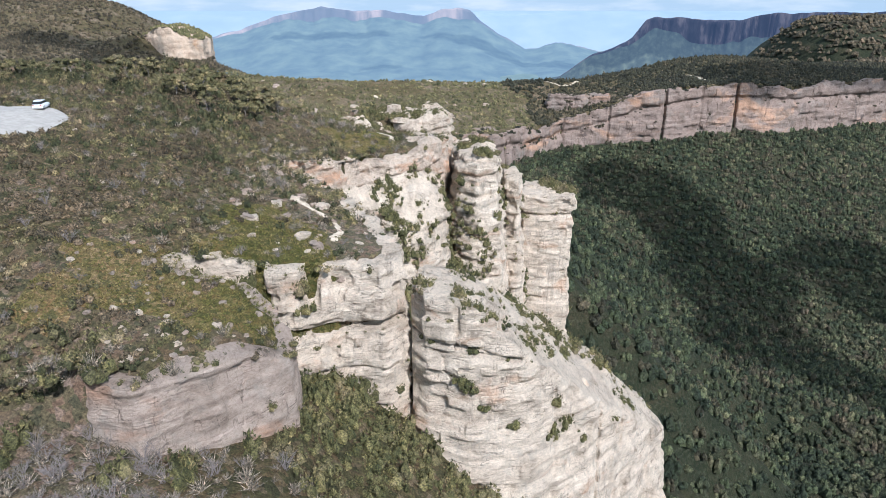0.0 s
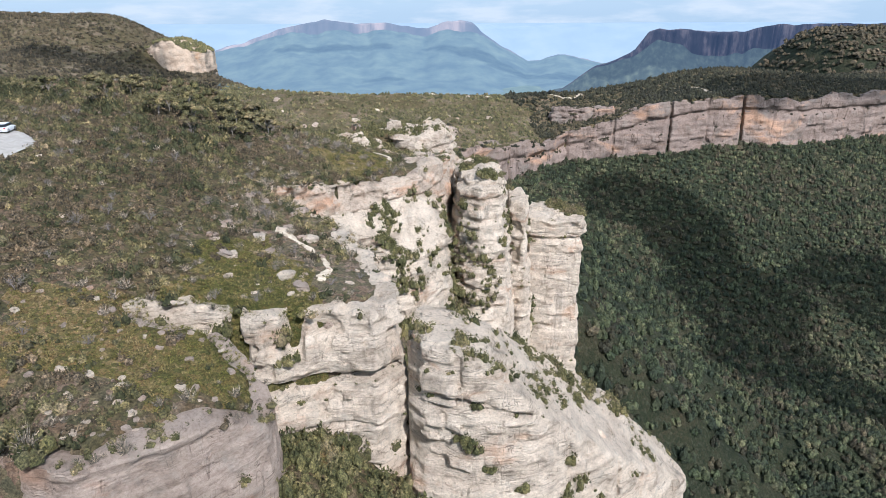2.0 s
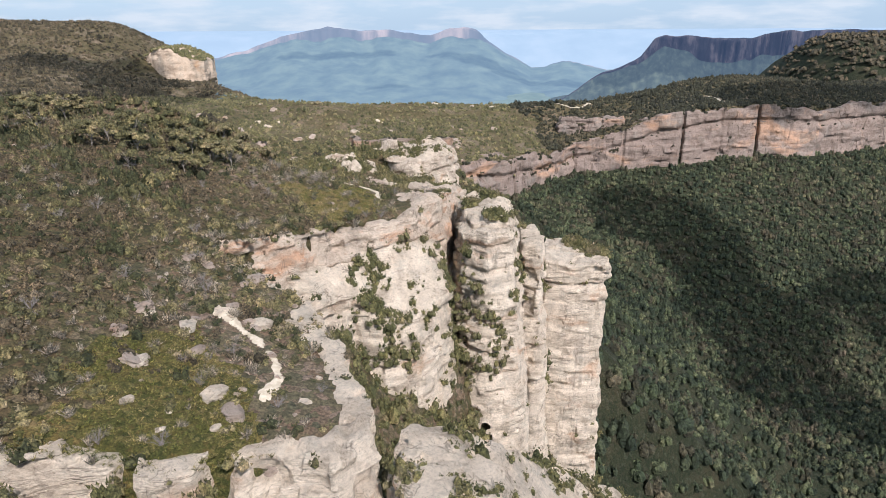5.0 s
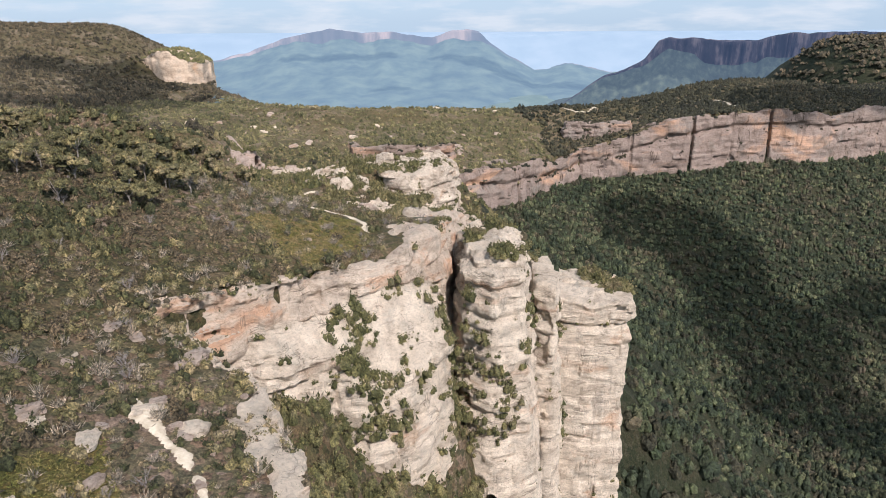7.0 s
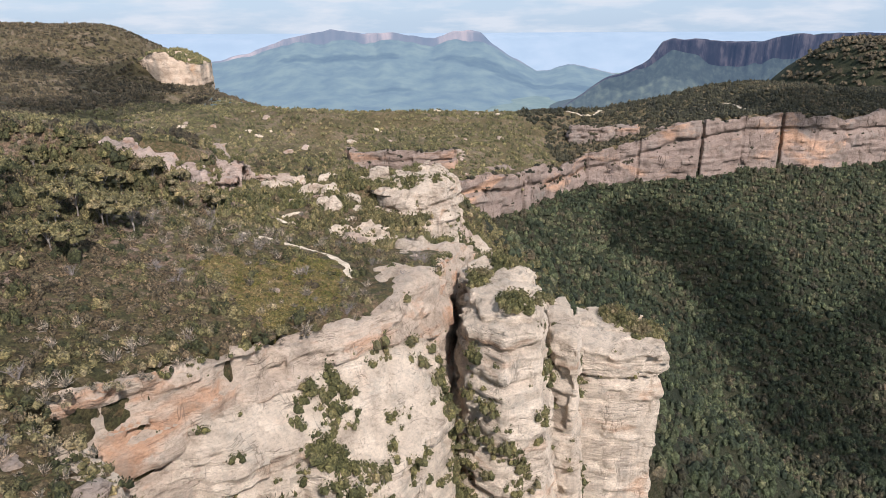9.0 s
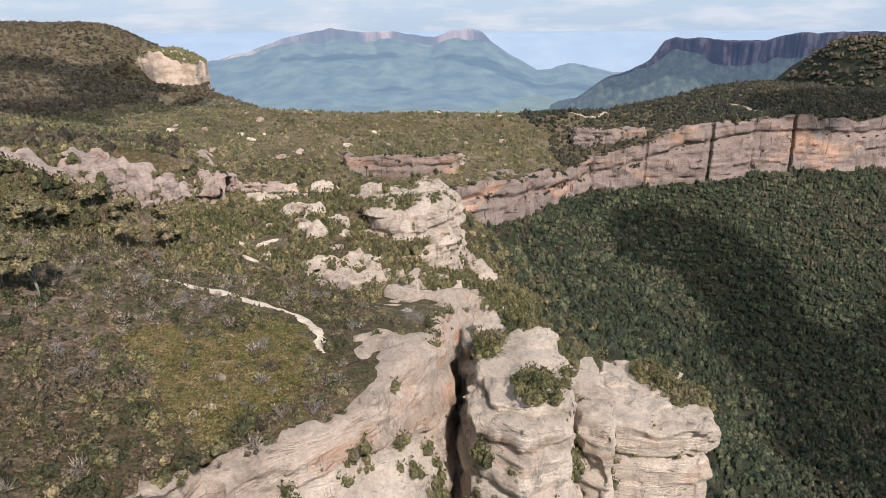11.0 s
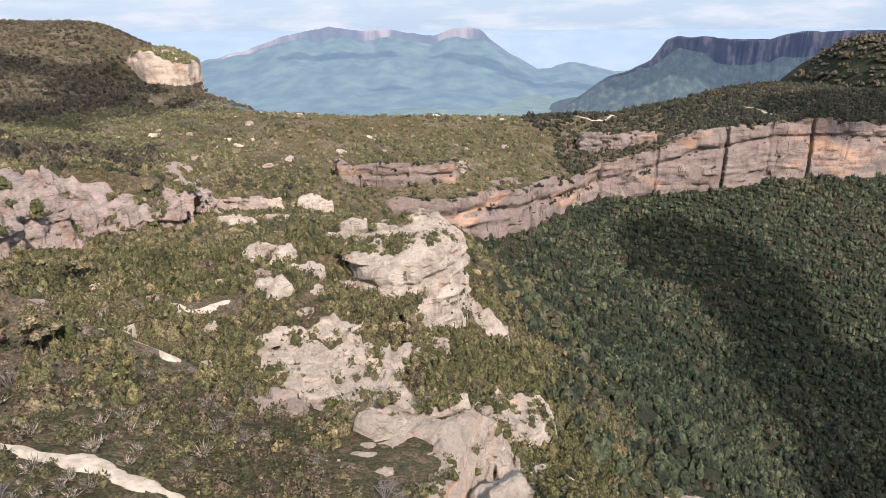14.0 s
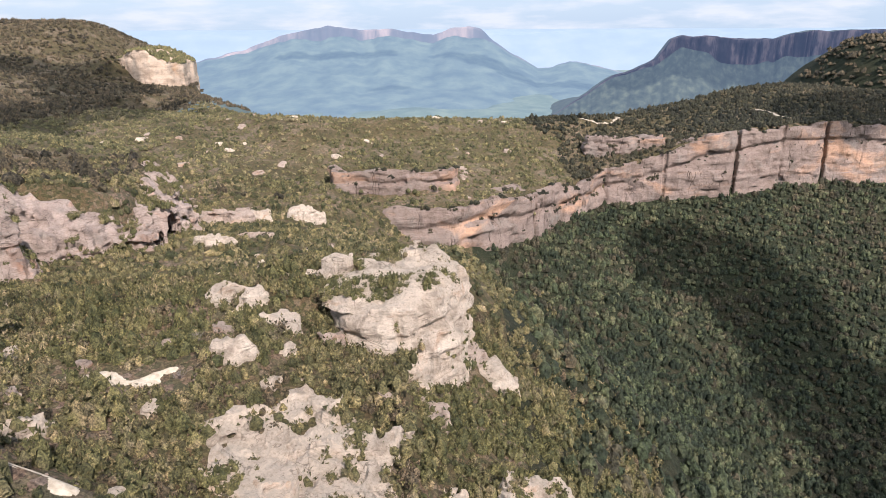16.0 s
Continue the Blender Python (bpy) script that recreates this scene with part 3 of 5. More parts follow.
gv, gf = sheet()
ground = tagged(new("ground", mesh_from("ground", gv, gf, GROUND)), "heath-covered plateau falling to a deep wooded valley", "ground", kind="structure")
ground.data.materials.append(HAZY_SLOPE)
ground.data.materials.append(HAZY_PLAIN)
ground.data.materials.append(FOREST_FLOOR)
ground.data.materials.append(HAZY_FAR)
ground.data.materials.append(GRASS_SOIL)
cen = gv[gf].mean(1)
# Far faces take the materials with haze painted in, the valley the dark floor.
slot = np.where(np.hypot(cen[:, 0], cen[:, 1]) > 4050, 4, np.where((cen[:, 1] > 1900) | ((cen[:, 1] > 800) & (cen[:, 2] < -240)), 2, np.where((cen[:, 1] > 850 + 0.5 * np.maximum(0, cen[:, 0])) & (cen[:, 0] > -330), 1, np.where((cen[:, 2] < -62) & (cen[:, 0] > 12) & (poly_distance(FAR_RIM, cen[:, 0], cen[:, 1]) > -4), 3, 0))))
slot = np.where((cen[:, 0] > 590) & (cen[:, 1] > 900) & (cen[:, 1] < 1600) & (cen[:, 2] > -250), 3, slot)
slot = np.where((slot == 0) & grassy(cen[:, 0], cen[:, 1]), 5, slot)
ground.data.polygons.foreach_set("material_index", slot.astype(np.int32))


# ---------------------------------------------------------------- cliffs and rock bodies
LEDGES = {}


def blocks(x, y, z, length, thick, seed):
    """Block-wise constant offsets: jointed beds, each with its own random step."""
    wx = 0.35 * vnoise(x / length, y / length, z * 0, seed + 1)
    u = (0.81 * x + 0.59 * y) / length + wx
    v = (-0.59 * x + 0.81 * y) / length + wx
    w = z / thick + 0.12 * vnoise(x / (3 * length), y / (3 * length), z * 0, seed + 2)
    w = w + 0.3 * np.sin(w * 2.1)
    return hash3(np.floor(u + 0.31 * np.floor(w)), np.floor(v), np.floor(w), seed)


def rock_body(name, poly, top, low, h, material, seed=1, batter=0.06, rough=1.0, bed=1.0, notches=(), cuts=(), grooves=(), pad=3.5, clip=None, ragged=0.0):
    """A bedded sandstone mass over a plan polygon: ledges, vertical joints, undercuts."""
    px, py = [p[0] for p in poly], [p[1] for p in poly]
    x0, x1, y0, y1 = min(px) - pad, max(px) + pad, min(py) - pad, max(py) + pad
    if clip:
        x0, x1, y0, y1 = max(x0, clip[0]), min(x1, clip[1]), max(y0, clip[2]), min(y1, clip[3])
    xs, ys = np.arange(x0, x1 + h, h), np.arange(y0, y1 + h, h)
    X, Y = np.meshgrid(xs, ys, indexing="ij")
    d = poly_distance(poly, X, Y) + ragged * fbm2(X, Y, 4.5 * bed, 3, seed + 30)
    T = top(X, Y) if callable(top) else np.full(X.shape, float(top))
    T = T + rough * (0.5 * fbm2(X, Y, 5 * bed, 3, seed + 3) + 0.5 * blocks(X, Y, X * 0, 4.0 * bed, 1.0, seed + 4) + 0.35 * blocks(X, Y, X * 0, 1.7 * bed, 1.0, seed + 5))
    zs = np.arange(low, float(T.max()) + 2 + h, h)
    X3, Y3, Z3 = [np.broadcast_to(a, X.shape + zs.shape).astype(np.float32) for a in (X[:, :, None], Y[:, :, None], zs[None, None, :])]
    near = np.abs(d) < 6 * bed + 0.30 * batter * 300
    joint = np.clip(0.07 - np.abs(fbm2(X, Y, 11 * bed, 2, seed + 40)), 0, 1) / 0.07
    f = (d + 0.8 * rough * joint)[:, :, None] - batter * (T[:, :, None] - Z3)
    zz = Z3 + (fbm2(X, Y, 50 * bed, 2, seed + 60) * 1.0)[:, :, None]
    # only the shell near the faces needs the detail
    a = np.nonzero(near)
    xx, yy, zq, z_ = X3[a], Y3[a], zz[a], Z3[a]
    off = 0.62 * blocks(xx, yy, zq, 7.5 * bed, 3.3 * bed, seed + 70) + 0.46 * blocks(xx, yy, zq, 3.4 * bed, 1.5 * bed, seed + 80) + 0.20 * blocks(xx, yy, zq, 1.8 * bed, 0.9 * bed, seed + 85)
    zero = np.zeros(zq.shape, np.int32)
    wave = zq + 0.5 * bed * vnoise(xx / (6 * bed), yy / (6 * bed), zq * 0, seed + 73)
    patch = 0.45 + 0.55 * vnoise(xx / (5 * bed), yy / (5 * bed), zq / (4 * bed), seed + 72)
    off = off + 0.40 * hash3(zero, zero, np.floor(wave / (1.9 * bed)), seed + 71) * (0.4 + 0.6 * patch) + 0.30 * hash3(zero, zero, np.floor(wave / (0.85 * bed)), seed + 74) * patch
    off = off + 0.45 * vnoise(xx / (9 * bed), yy / (9 * bed), z_ / (14 * bed), seed) + 0.14 * vnoise(xx / (1.6 * bed), yy / (1.6 * bed), z_ / (0.8 * bed), seed + 2)
    g = np.zeros(f.shape, np.float32)
    g[a] = off
    f = f + rough * bed ** 0.75 * g
    for (ax, ay), (bx, by), depth in grooves:
        ex, ey = bx - ax, by - ay
        t = np.clip(((X - ax) * ex + (Y - ay) * ey) / (ex * ex + ey * ey), 0, 1)
        dc = (np.hypot(X - ax - ex * t, Y - ay - ey * t) + 0.4 * fbm2(X, Y, 2.5, 2, seed + 8)) / (1 + 0.3 * (bed - 1))
        f = f + (depth * 1.6 * np.clip(1.2 - dc, 0, 1))[:, :, None] * (1.0 if bed > 2 else sstep(-9, -3, Z3 - T[:, :, None]))
    for zc, depth, half in notches:
        zn = (zc(X, Y) if callable(zc) else zc + 0 * X) + 0.9 * fbm2(X, Y, 9, 2, seed + 90)
        f = f + depth * np.exp(-((Z3 - zn[:, :, None]) / half) ** 2)
    f = np.maximum(f, (Z3 - T[:, :, None]) * 0.9)
    for (ax, ay), (bx, by), half in cuts:
        ex, ey = bx - ax, by - ay
        t = np.clip(((X - ax) * ex + (Y - ay) * ey) / (ex * ex + ey * ey), 0, 1)
        dc = np.hypot(X - ax - ex * t, Y - ay - ey * t) + 0.3 * fbm2(X, Y, 2.5, 2, seed + 8)
        f = np.maximum(f, (half - dc)[:, :, None])
    v, q = surface(f, (xs[0], ys[0], zs[0]), h)
    # nothing of it is needed deep under the soil
    out = v[:, 2] > ground_z(v[:, 0], v[:, 1]) - 1.6 * bed
    q = q[out[q].any(1)]
    used, inv = np.unique(q, return_inverse=True)
    v, q = v[used], inv.reshape(q.shape)
    me = mesh_from(name, v, q, material)
    me.set_sharp_from_angle(angle=radians(24))
    n = np.empty(len(v) * 3)
    me.vertices.foreach_get("normal", n)
    LEDGES[name] = (v, n.reshape(-1, 3))
    return new(name, me)


def rim_top(poly, dz_in, dz_rim, width=4.0):
    """Top surface that shows as bare rock here and there at the rim and dips under the soil inland."""
    def fn(x, y):
        d = poly_distance(PLATEAU, x, y)
        bare = np.exp(-((x + 11) / 5.0) ** 2 - ((y - 92) / 7.5) ** 2) * 1.3 + np.exp(-((x + 4) / 6.5) ** 2 - ((y - 157) / 11.0) ** 2) * 1.9 + np.exp(-((x + 3) / 7.0) ** 2 - ((y - 178) / 9.0) ** 2) * 2.0
        return plateau_z(x, y) + dz_rim + 0.8 * fbm2(x, y, 8, 2, 91) + (dz_in - dz_rim) * sstep(0.5, width, -d) + bare
    return fn


H = 0.38
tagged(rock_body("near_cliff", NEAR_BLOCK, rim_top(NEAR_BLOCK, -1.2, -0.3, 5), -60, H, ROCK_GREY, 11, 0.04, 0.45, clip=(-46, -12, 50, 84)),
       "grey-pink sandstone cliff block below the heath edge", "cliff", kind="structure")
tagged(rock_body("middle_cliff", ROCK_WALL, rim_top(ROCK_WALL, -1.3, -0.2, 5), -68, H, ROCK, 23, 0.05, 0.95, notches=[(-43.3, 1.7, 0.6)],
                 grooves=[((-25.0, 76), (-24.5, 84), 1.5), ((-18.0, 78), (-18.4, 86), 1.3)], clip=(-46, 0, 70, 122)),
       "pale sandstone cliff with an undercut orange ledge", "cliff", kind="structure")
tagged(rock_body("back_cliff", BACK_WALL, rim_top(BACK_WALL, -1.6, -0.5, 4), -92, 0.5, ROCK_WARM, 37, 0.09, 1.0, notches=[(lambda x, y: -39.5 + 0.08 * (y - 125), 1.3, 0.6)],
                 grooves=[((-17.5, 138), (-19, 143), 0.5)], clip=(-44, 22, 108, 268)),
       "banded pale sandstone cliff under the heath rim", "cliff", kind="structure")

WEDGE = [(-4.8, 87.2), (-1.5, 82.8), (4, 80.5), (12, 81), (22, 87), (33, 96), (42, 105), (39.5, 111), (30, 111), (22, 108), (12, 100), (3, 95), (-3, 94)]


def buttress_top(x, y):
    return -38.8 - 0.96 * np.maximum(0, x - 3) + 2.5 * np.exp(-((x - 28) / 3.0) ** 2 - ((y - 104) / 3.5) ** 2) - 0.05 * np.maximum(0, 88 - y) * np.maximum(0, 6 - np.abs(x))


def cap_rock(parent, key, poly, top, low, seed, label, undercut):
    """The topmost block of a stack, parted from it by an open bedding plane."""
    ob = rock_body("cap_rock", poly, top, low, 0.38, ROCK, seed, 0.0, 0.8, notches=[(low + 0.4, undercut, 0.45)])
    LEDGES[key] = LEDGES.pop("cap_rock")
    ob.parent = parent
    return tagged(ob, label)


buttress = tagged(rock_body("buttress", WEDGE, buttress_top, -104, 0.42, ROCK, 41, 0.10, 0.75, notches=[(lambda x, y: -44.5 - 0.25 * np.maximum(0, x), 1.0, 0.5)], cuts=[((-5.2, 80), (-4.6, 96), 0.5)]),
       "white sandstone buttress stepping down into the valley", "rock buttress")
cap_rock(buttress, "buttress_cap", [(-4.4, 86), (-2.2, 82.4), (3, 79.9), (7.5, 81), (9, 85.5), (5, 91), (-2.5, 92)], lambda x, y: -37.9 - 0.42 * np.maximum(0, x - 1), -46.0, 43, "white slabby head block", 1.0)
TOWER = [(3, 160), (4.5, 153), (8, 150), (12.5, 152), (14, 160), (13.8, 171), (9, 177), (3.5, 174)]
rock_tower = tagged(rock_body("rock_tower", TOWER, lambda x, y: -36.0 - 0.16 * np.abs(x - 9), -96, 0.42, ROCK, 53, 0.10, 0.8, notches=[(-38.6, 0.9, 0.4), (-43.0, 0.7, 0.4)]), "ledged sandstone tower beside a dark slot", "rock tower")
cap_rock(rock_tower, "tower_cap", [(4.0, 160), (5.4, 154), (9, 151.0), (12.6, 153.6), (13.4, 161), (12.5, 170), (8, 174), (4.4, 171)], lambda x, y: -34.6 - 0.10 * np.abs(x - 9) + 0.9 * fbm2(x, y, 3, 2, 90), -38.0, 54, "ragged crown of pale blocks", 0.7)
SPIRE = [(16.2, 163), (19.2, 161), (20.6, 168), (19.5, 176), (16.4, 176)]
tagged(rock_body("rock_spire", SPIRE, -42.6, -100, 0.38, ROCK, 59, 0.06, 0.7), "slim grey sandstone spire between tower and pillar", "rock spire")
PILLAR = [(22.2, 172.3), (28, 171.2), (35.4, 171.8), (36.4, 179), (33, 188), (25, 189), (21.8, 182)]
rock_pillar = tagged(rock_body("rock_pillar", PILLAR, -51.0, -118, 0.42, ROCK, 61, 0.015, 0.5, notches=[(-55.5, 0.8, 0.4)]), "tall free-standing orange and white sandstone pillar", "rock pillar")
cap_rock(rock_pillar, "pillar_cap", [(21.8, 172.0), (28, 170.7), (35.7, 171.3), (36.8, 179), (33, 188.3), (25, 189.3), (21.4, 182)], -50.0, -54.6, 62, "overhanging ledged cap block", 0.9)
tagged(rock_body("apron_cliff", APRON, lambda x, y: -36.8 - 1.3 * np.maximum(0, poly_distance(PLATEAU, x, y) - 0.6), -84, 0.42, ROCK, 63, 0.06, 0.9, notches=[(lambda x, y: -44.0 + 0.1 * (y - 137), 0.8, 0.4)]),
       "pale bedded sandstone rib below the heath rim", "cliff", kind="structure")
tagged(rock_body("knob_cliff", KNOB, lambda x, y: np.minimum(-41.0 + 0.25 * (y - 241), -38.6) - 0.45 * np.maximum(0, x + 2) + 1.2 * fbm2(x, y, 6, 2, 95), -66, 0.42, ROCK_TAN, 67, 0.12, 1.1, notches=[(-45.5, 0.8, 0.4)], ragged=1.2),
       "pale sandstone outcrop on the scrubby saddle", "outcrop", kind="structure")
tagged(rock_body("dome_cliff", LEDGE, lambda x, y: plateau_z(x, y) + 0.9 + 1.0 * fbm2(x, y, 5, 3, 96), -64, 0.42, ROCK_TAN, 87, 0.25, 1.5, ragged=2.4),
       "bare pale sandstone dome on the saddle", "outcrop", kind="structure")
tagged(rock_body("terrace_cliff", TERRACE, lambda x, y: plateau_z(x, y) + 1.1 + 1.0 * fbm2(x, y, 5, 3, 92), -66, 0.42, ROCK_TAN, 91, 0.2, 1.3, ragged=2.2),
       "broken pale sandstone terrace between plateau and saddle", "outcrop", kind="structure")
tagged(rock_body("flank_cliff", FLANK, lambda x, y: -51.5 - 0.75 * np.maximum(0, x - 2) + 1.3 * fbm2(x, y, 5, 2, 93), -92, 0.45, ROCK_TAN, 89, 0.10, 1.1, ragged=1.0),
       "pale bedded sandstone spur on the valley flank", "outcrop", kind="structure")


def outcrop(x, y, wide, deep, high, seed, material):
    """A low broken outcrop that stands out of the slope."""
    r = np.random.default_rng(seed)
    poly = [(x + wide * math.cos(a) * r.uniform(0.6, 1.3), y + deep * math.sin(a) * r.uniform(0.6, 1.3)) for a in np.linspace(0, 6.28318, 8)[:-1]]
    g = float(ground_z(np.array([x]), np.array([y]))[0])
    ob = rock_body("outcrop", poly, lambda a, b: np.minimum(g + high, ground_z(a, b) + high * 1.2) + 0.5 * fbm2(a, b, 3, 2, seed), g - 7, 0.42, material, seed, 0.30, 1.3, ragged=1.8)
    del LEDGES["outcrop"]
    return tagged(ob, "pale broken sandstone outcrop among the scrub", "outcrop", "outcrops on the saddle")


for k, (x, y, wide, deep, high) in enumerate([(-38, 226.5, 2.0, 1.2, 1.6), (-27.5, 225, 2.0, 1.2, 1.8), (-25, 237.5, 2.6, 1.4, 2.2), (-32, 233, 1.6, 1.0, 1.4), (-19, 253.5, 2.6, 1.8, 3.2), (-5.5, 258, 2.2, 1.8, 3.4),
                                              (-18, 240, 2.0, 1.2, 2.0), (-30, 246, 2.4, 1.4, 1.8), (-36, 250, 3.0, 1.6, 2.0), (4, 255, 3.2, 3.0, 2.4), (8.5, 252.5, 3.0, 3.0, 2.4), (-5, 240, 2.0, 2.0, 2.2), (-1, 232, 2.0, 3.0, 1.8),
                                              (1, 210, 2.2, 3.5, 2.2), (3, 203, 2.0, 3.0, 2.0), (-95, 414, 9.0, 3.5, 5.0), (-86, 420, 6.0, 3.0, 4.0), (-66, 432, 6.0, 3.5, 5.0), (-62, 345, 4.0, 2.0, 2.2), (-70, 330, 5.0, 2.5, 2.2),
                                              (-45, 205, 2.4, 1.4, 1.2), (-17, 184, 2.6, 1.2, 1.0), (-12, 188, 3.0, 1.6, 1.2), (-6, 180, 2.4, 2.2, 1.0), (-2, 188, 2.6, 2.2, 1.2)]):
    outcrop(x, y, wide, deep, high, 200 + k, ROCK_TAN if k % 3 else ROCK_GREY)


def step_top(x, y):
    d = poly_distance(OUTCROP, x, y)
    h = hill_step(x, y)
    return plateau_z(x, y) - h * sstep(1.0, 9.0, -d) + h * 0.9 + 6.5 * fbm2(x, y, 13, 3, 97) - 4.0 * sstep(6, 13, -d)


tagged(rock_body("outcrop_cliff", OUTCROP, step_top, -90, 0.8, ROCK_PINK, 79, 0.45, 2.0, 1.2, notches=[(-50.0, 1.0, 0.7)], ragged=5.0, clip=(-175, -78, 250, 470)),
       "broken tiers of pinkish sandstone at the hill's foot", "outcrop", kind="structure")


def far_top(x, y):
    d = poly_distance(FAR_RIM, x, y)
    return far_z(x, y, d) + 0.3 + 4.0 * fbm2(x, y, 30, 3, 98) + 2.0 * blocks(x, y, x * 0, 24.0, 1.0, 97) - 4.0 * sstep(2, 10, -d) - 60 * sstep(20, 60, -d) - 16 * sstep(-64, -78, x)


tagged(rock_body("far_cliff", FAR_RIM, far_top, -154, 1.4, ROCK_FAR, 71, 0.05, 0.8, 3.0, notches=[(lambda x, y: far_z(x, y, -1.0 + 0 * x) - 13, 3.0, 2.2)], grooves=[((214, 640), (222, 664), 3.2), ((297, 666), (301, 690), 4.0), ((160, 632), (163, 656), 2.0), ((57, 546), (48, 566), 2.4), ((120, 622), (112, 644), 1.8), ((262, 656), (258, 678), 1.4)], clip=(-84, 640, 455, 840)), "long pink and orange sandstone cliff across the valley", "cliff", kind="structure")
tagged(rock_body("upper_far_cliff", FAR_UPPER, lambda x, y: -85.5 + 1.5 * fbm2(x, y, 14, 2, 99) - 5.0 * sstep(3, 10, -poly_distance(FAR_UPPER, x, y)) - 20 * sstep(545, 565, y), -114, 1.2, ROCK_FAR, 73, 0.03, 1.0, 1.8,
                 notches=[(-92, 1.6, 1.0)], clip=(-85, 12, 520, 590)),
       "upper tier of pink sandstone above the saddle", "cliff", kind="structure")
tagged(rock_body("far_step_cliff", FAR_STEP, lambda x, y: -88 + 3.5 * fbm2(x, y, 16, 3, 101), -112, 1.3, ROCK_FAR, 75, 0.08, 1.2, 2.0, ragged=2.0),
       "broken sandstone step in the wooded far slope", "cliff", kind="structure")
tagged(rock_body("bluff_cliff", BLUFF, lambda x, y: -45 - 16 * sstep(-495, -540, x) - 0.42 * np.maximum(0, x + 478) + 3 * fbm2(x, y, 25, 2, 94), -125, 2.4, ROCK_BLUFF, 83, 0.04, 0.6, 3.0, ragged=2.5),
       "cream sandstone bluff on the wooded hill", "cliff", kind="structure")


# ---------------------------------------------------------------- distance
def mountain(name, line, foot_y, face_y, low, rock, wood, label, depth=260, step=14.0, seed=5, flute=60.0):
    """A table mountain: wooded talus rising to a cliff, a flat top and a far slope. line: (x, crest height, cliff height)."""
    xs = np.arange(line[0][0], line[-1][0], step)
    crest = np.interp(xs, [p[0] for p in line], [p[1] for p in line]) + 5 * fbm2(xs, xs * 0, 70, 4, seed)
    cl = 0.68 * np.interp(xs, [p[0] for p in line], [p[2] for p in line]) * (1 + 0.45 * fbm2(xs, xs * 0, 120, 4, seed + 1))
    jig = 24 * np.abs(fbm2(xs, xs * 0 + 9, flute, 3, seed + 3)) + 0.45 * flute * np.abs(fbm2(xs, xs * 0 + 4, 2.5 * flute, 2, seed + 6))
    rows, slots = [], []
    for t in np.linspace(0, 1, 34):
        y = foot_y + (face_y - foot_y) * t
        rows.append((y + jig * t ** 3, low + (crest - cl - low) * (t ** 1.7) + 16 * fbm2(xs, y + 0 * xs, 190, 4, seed + 2) * math.sin(math.pi * min(1, t * 1.05)) ** 0.6))
        slots.append(0)
    for t in np.linspace(0.12, 1, 9):
        rows.append((face_y + 12 * t + jig, crest - cl * (1 - t)))
        slots.append(1)
    for t in (0.15, 0.5, 1.0):
        rows.append((face_y + 50 + depth * t + 0 * xs, crest + 8 * fbm2(xs, xs * 0 + 50 * t, 120, 3, seed + 4) * (1 - t)))
        slots.append(0)
    rows.append((face_y + 80 + depth * 2.2 + 0 * xs, low + 0 * xs))
    V = np.stack([np.stack([xs * (r[0] / face_y), r[0], r[1] * np.maximum(1, r[0] / face_y) ** (1 if k < len(rows) - 1 else 0)], -1) for k, r in enumerate(rows)], 0).reshape(-1, 3)
    n = len(xs)
    F, M = [], []
    for j in range(len(rows) - 1):
        i = j * n + np.arange(n - 1)
        F.append(np.stack([i, i + 1, i + n + 1, i + n], 1))
        M += [slots[j]] * (n - 1)
    me = mesh_from(name, V, np.concatenate(F), wood)
    me.materials.append(rock)
    me.polygons.foreach_set("material_index", np.array(M, np.int32))
    return tagged(new(name, me), label, "mountain", kind="structure")


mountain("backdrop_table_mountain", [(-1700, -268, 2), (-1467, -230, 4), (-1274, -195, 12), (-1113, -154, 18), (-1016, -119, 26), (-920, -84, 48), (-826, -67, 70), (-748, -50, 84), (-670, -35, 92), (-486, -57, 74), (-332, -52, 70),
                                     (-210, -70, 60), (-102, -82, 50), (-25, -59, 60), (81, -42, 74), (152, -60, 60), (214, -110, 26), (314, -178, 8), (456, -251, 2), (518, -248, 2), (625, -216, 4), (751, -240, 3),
                                     (877, -271, 2), (1036, -308, 1)], 2250, 3800, -352, HAZY_ROCK, HAZY_WOOD, "flat-topped sandstone mountain, its blue haze painted on", seed=5)
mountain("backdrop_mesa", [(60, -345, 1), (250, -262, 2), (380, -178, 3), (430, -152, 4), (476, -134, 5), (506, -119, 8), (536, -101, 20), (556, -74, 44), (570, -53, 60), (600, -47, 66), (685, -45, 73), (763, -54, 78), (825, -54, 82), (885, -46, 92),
                           (930, -37, 100), (1005, -32, 96), (1112, -32, 60), (1400, -30, 40), (2200, -40, 40)], 1560, 1950, -330, MESA_ROCK, MESA_WOOD, "long sandstone mesa with a sheer cliff, painted dark as in shade", 500, 4.0, 15, 16.0)
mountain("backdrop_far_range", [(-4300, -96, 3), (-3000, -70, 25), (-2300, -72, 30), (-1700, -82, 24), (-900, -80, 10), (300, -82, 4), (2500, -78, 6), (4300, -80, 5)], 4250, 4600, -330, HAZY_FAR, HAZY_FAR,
         "far range along the horizon, painted pale blue with haze", 200, 60.0, 25)

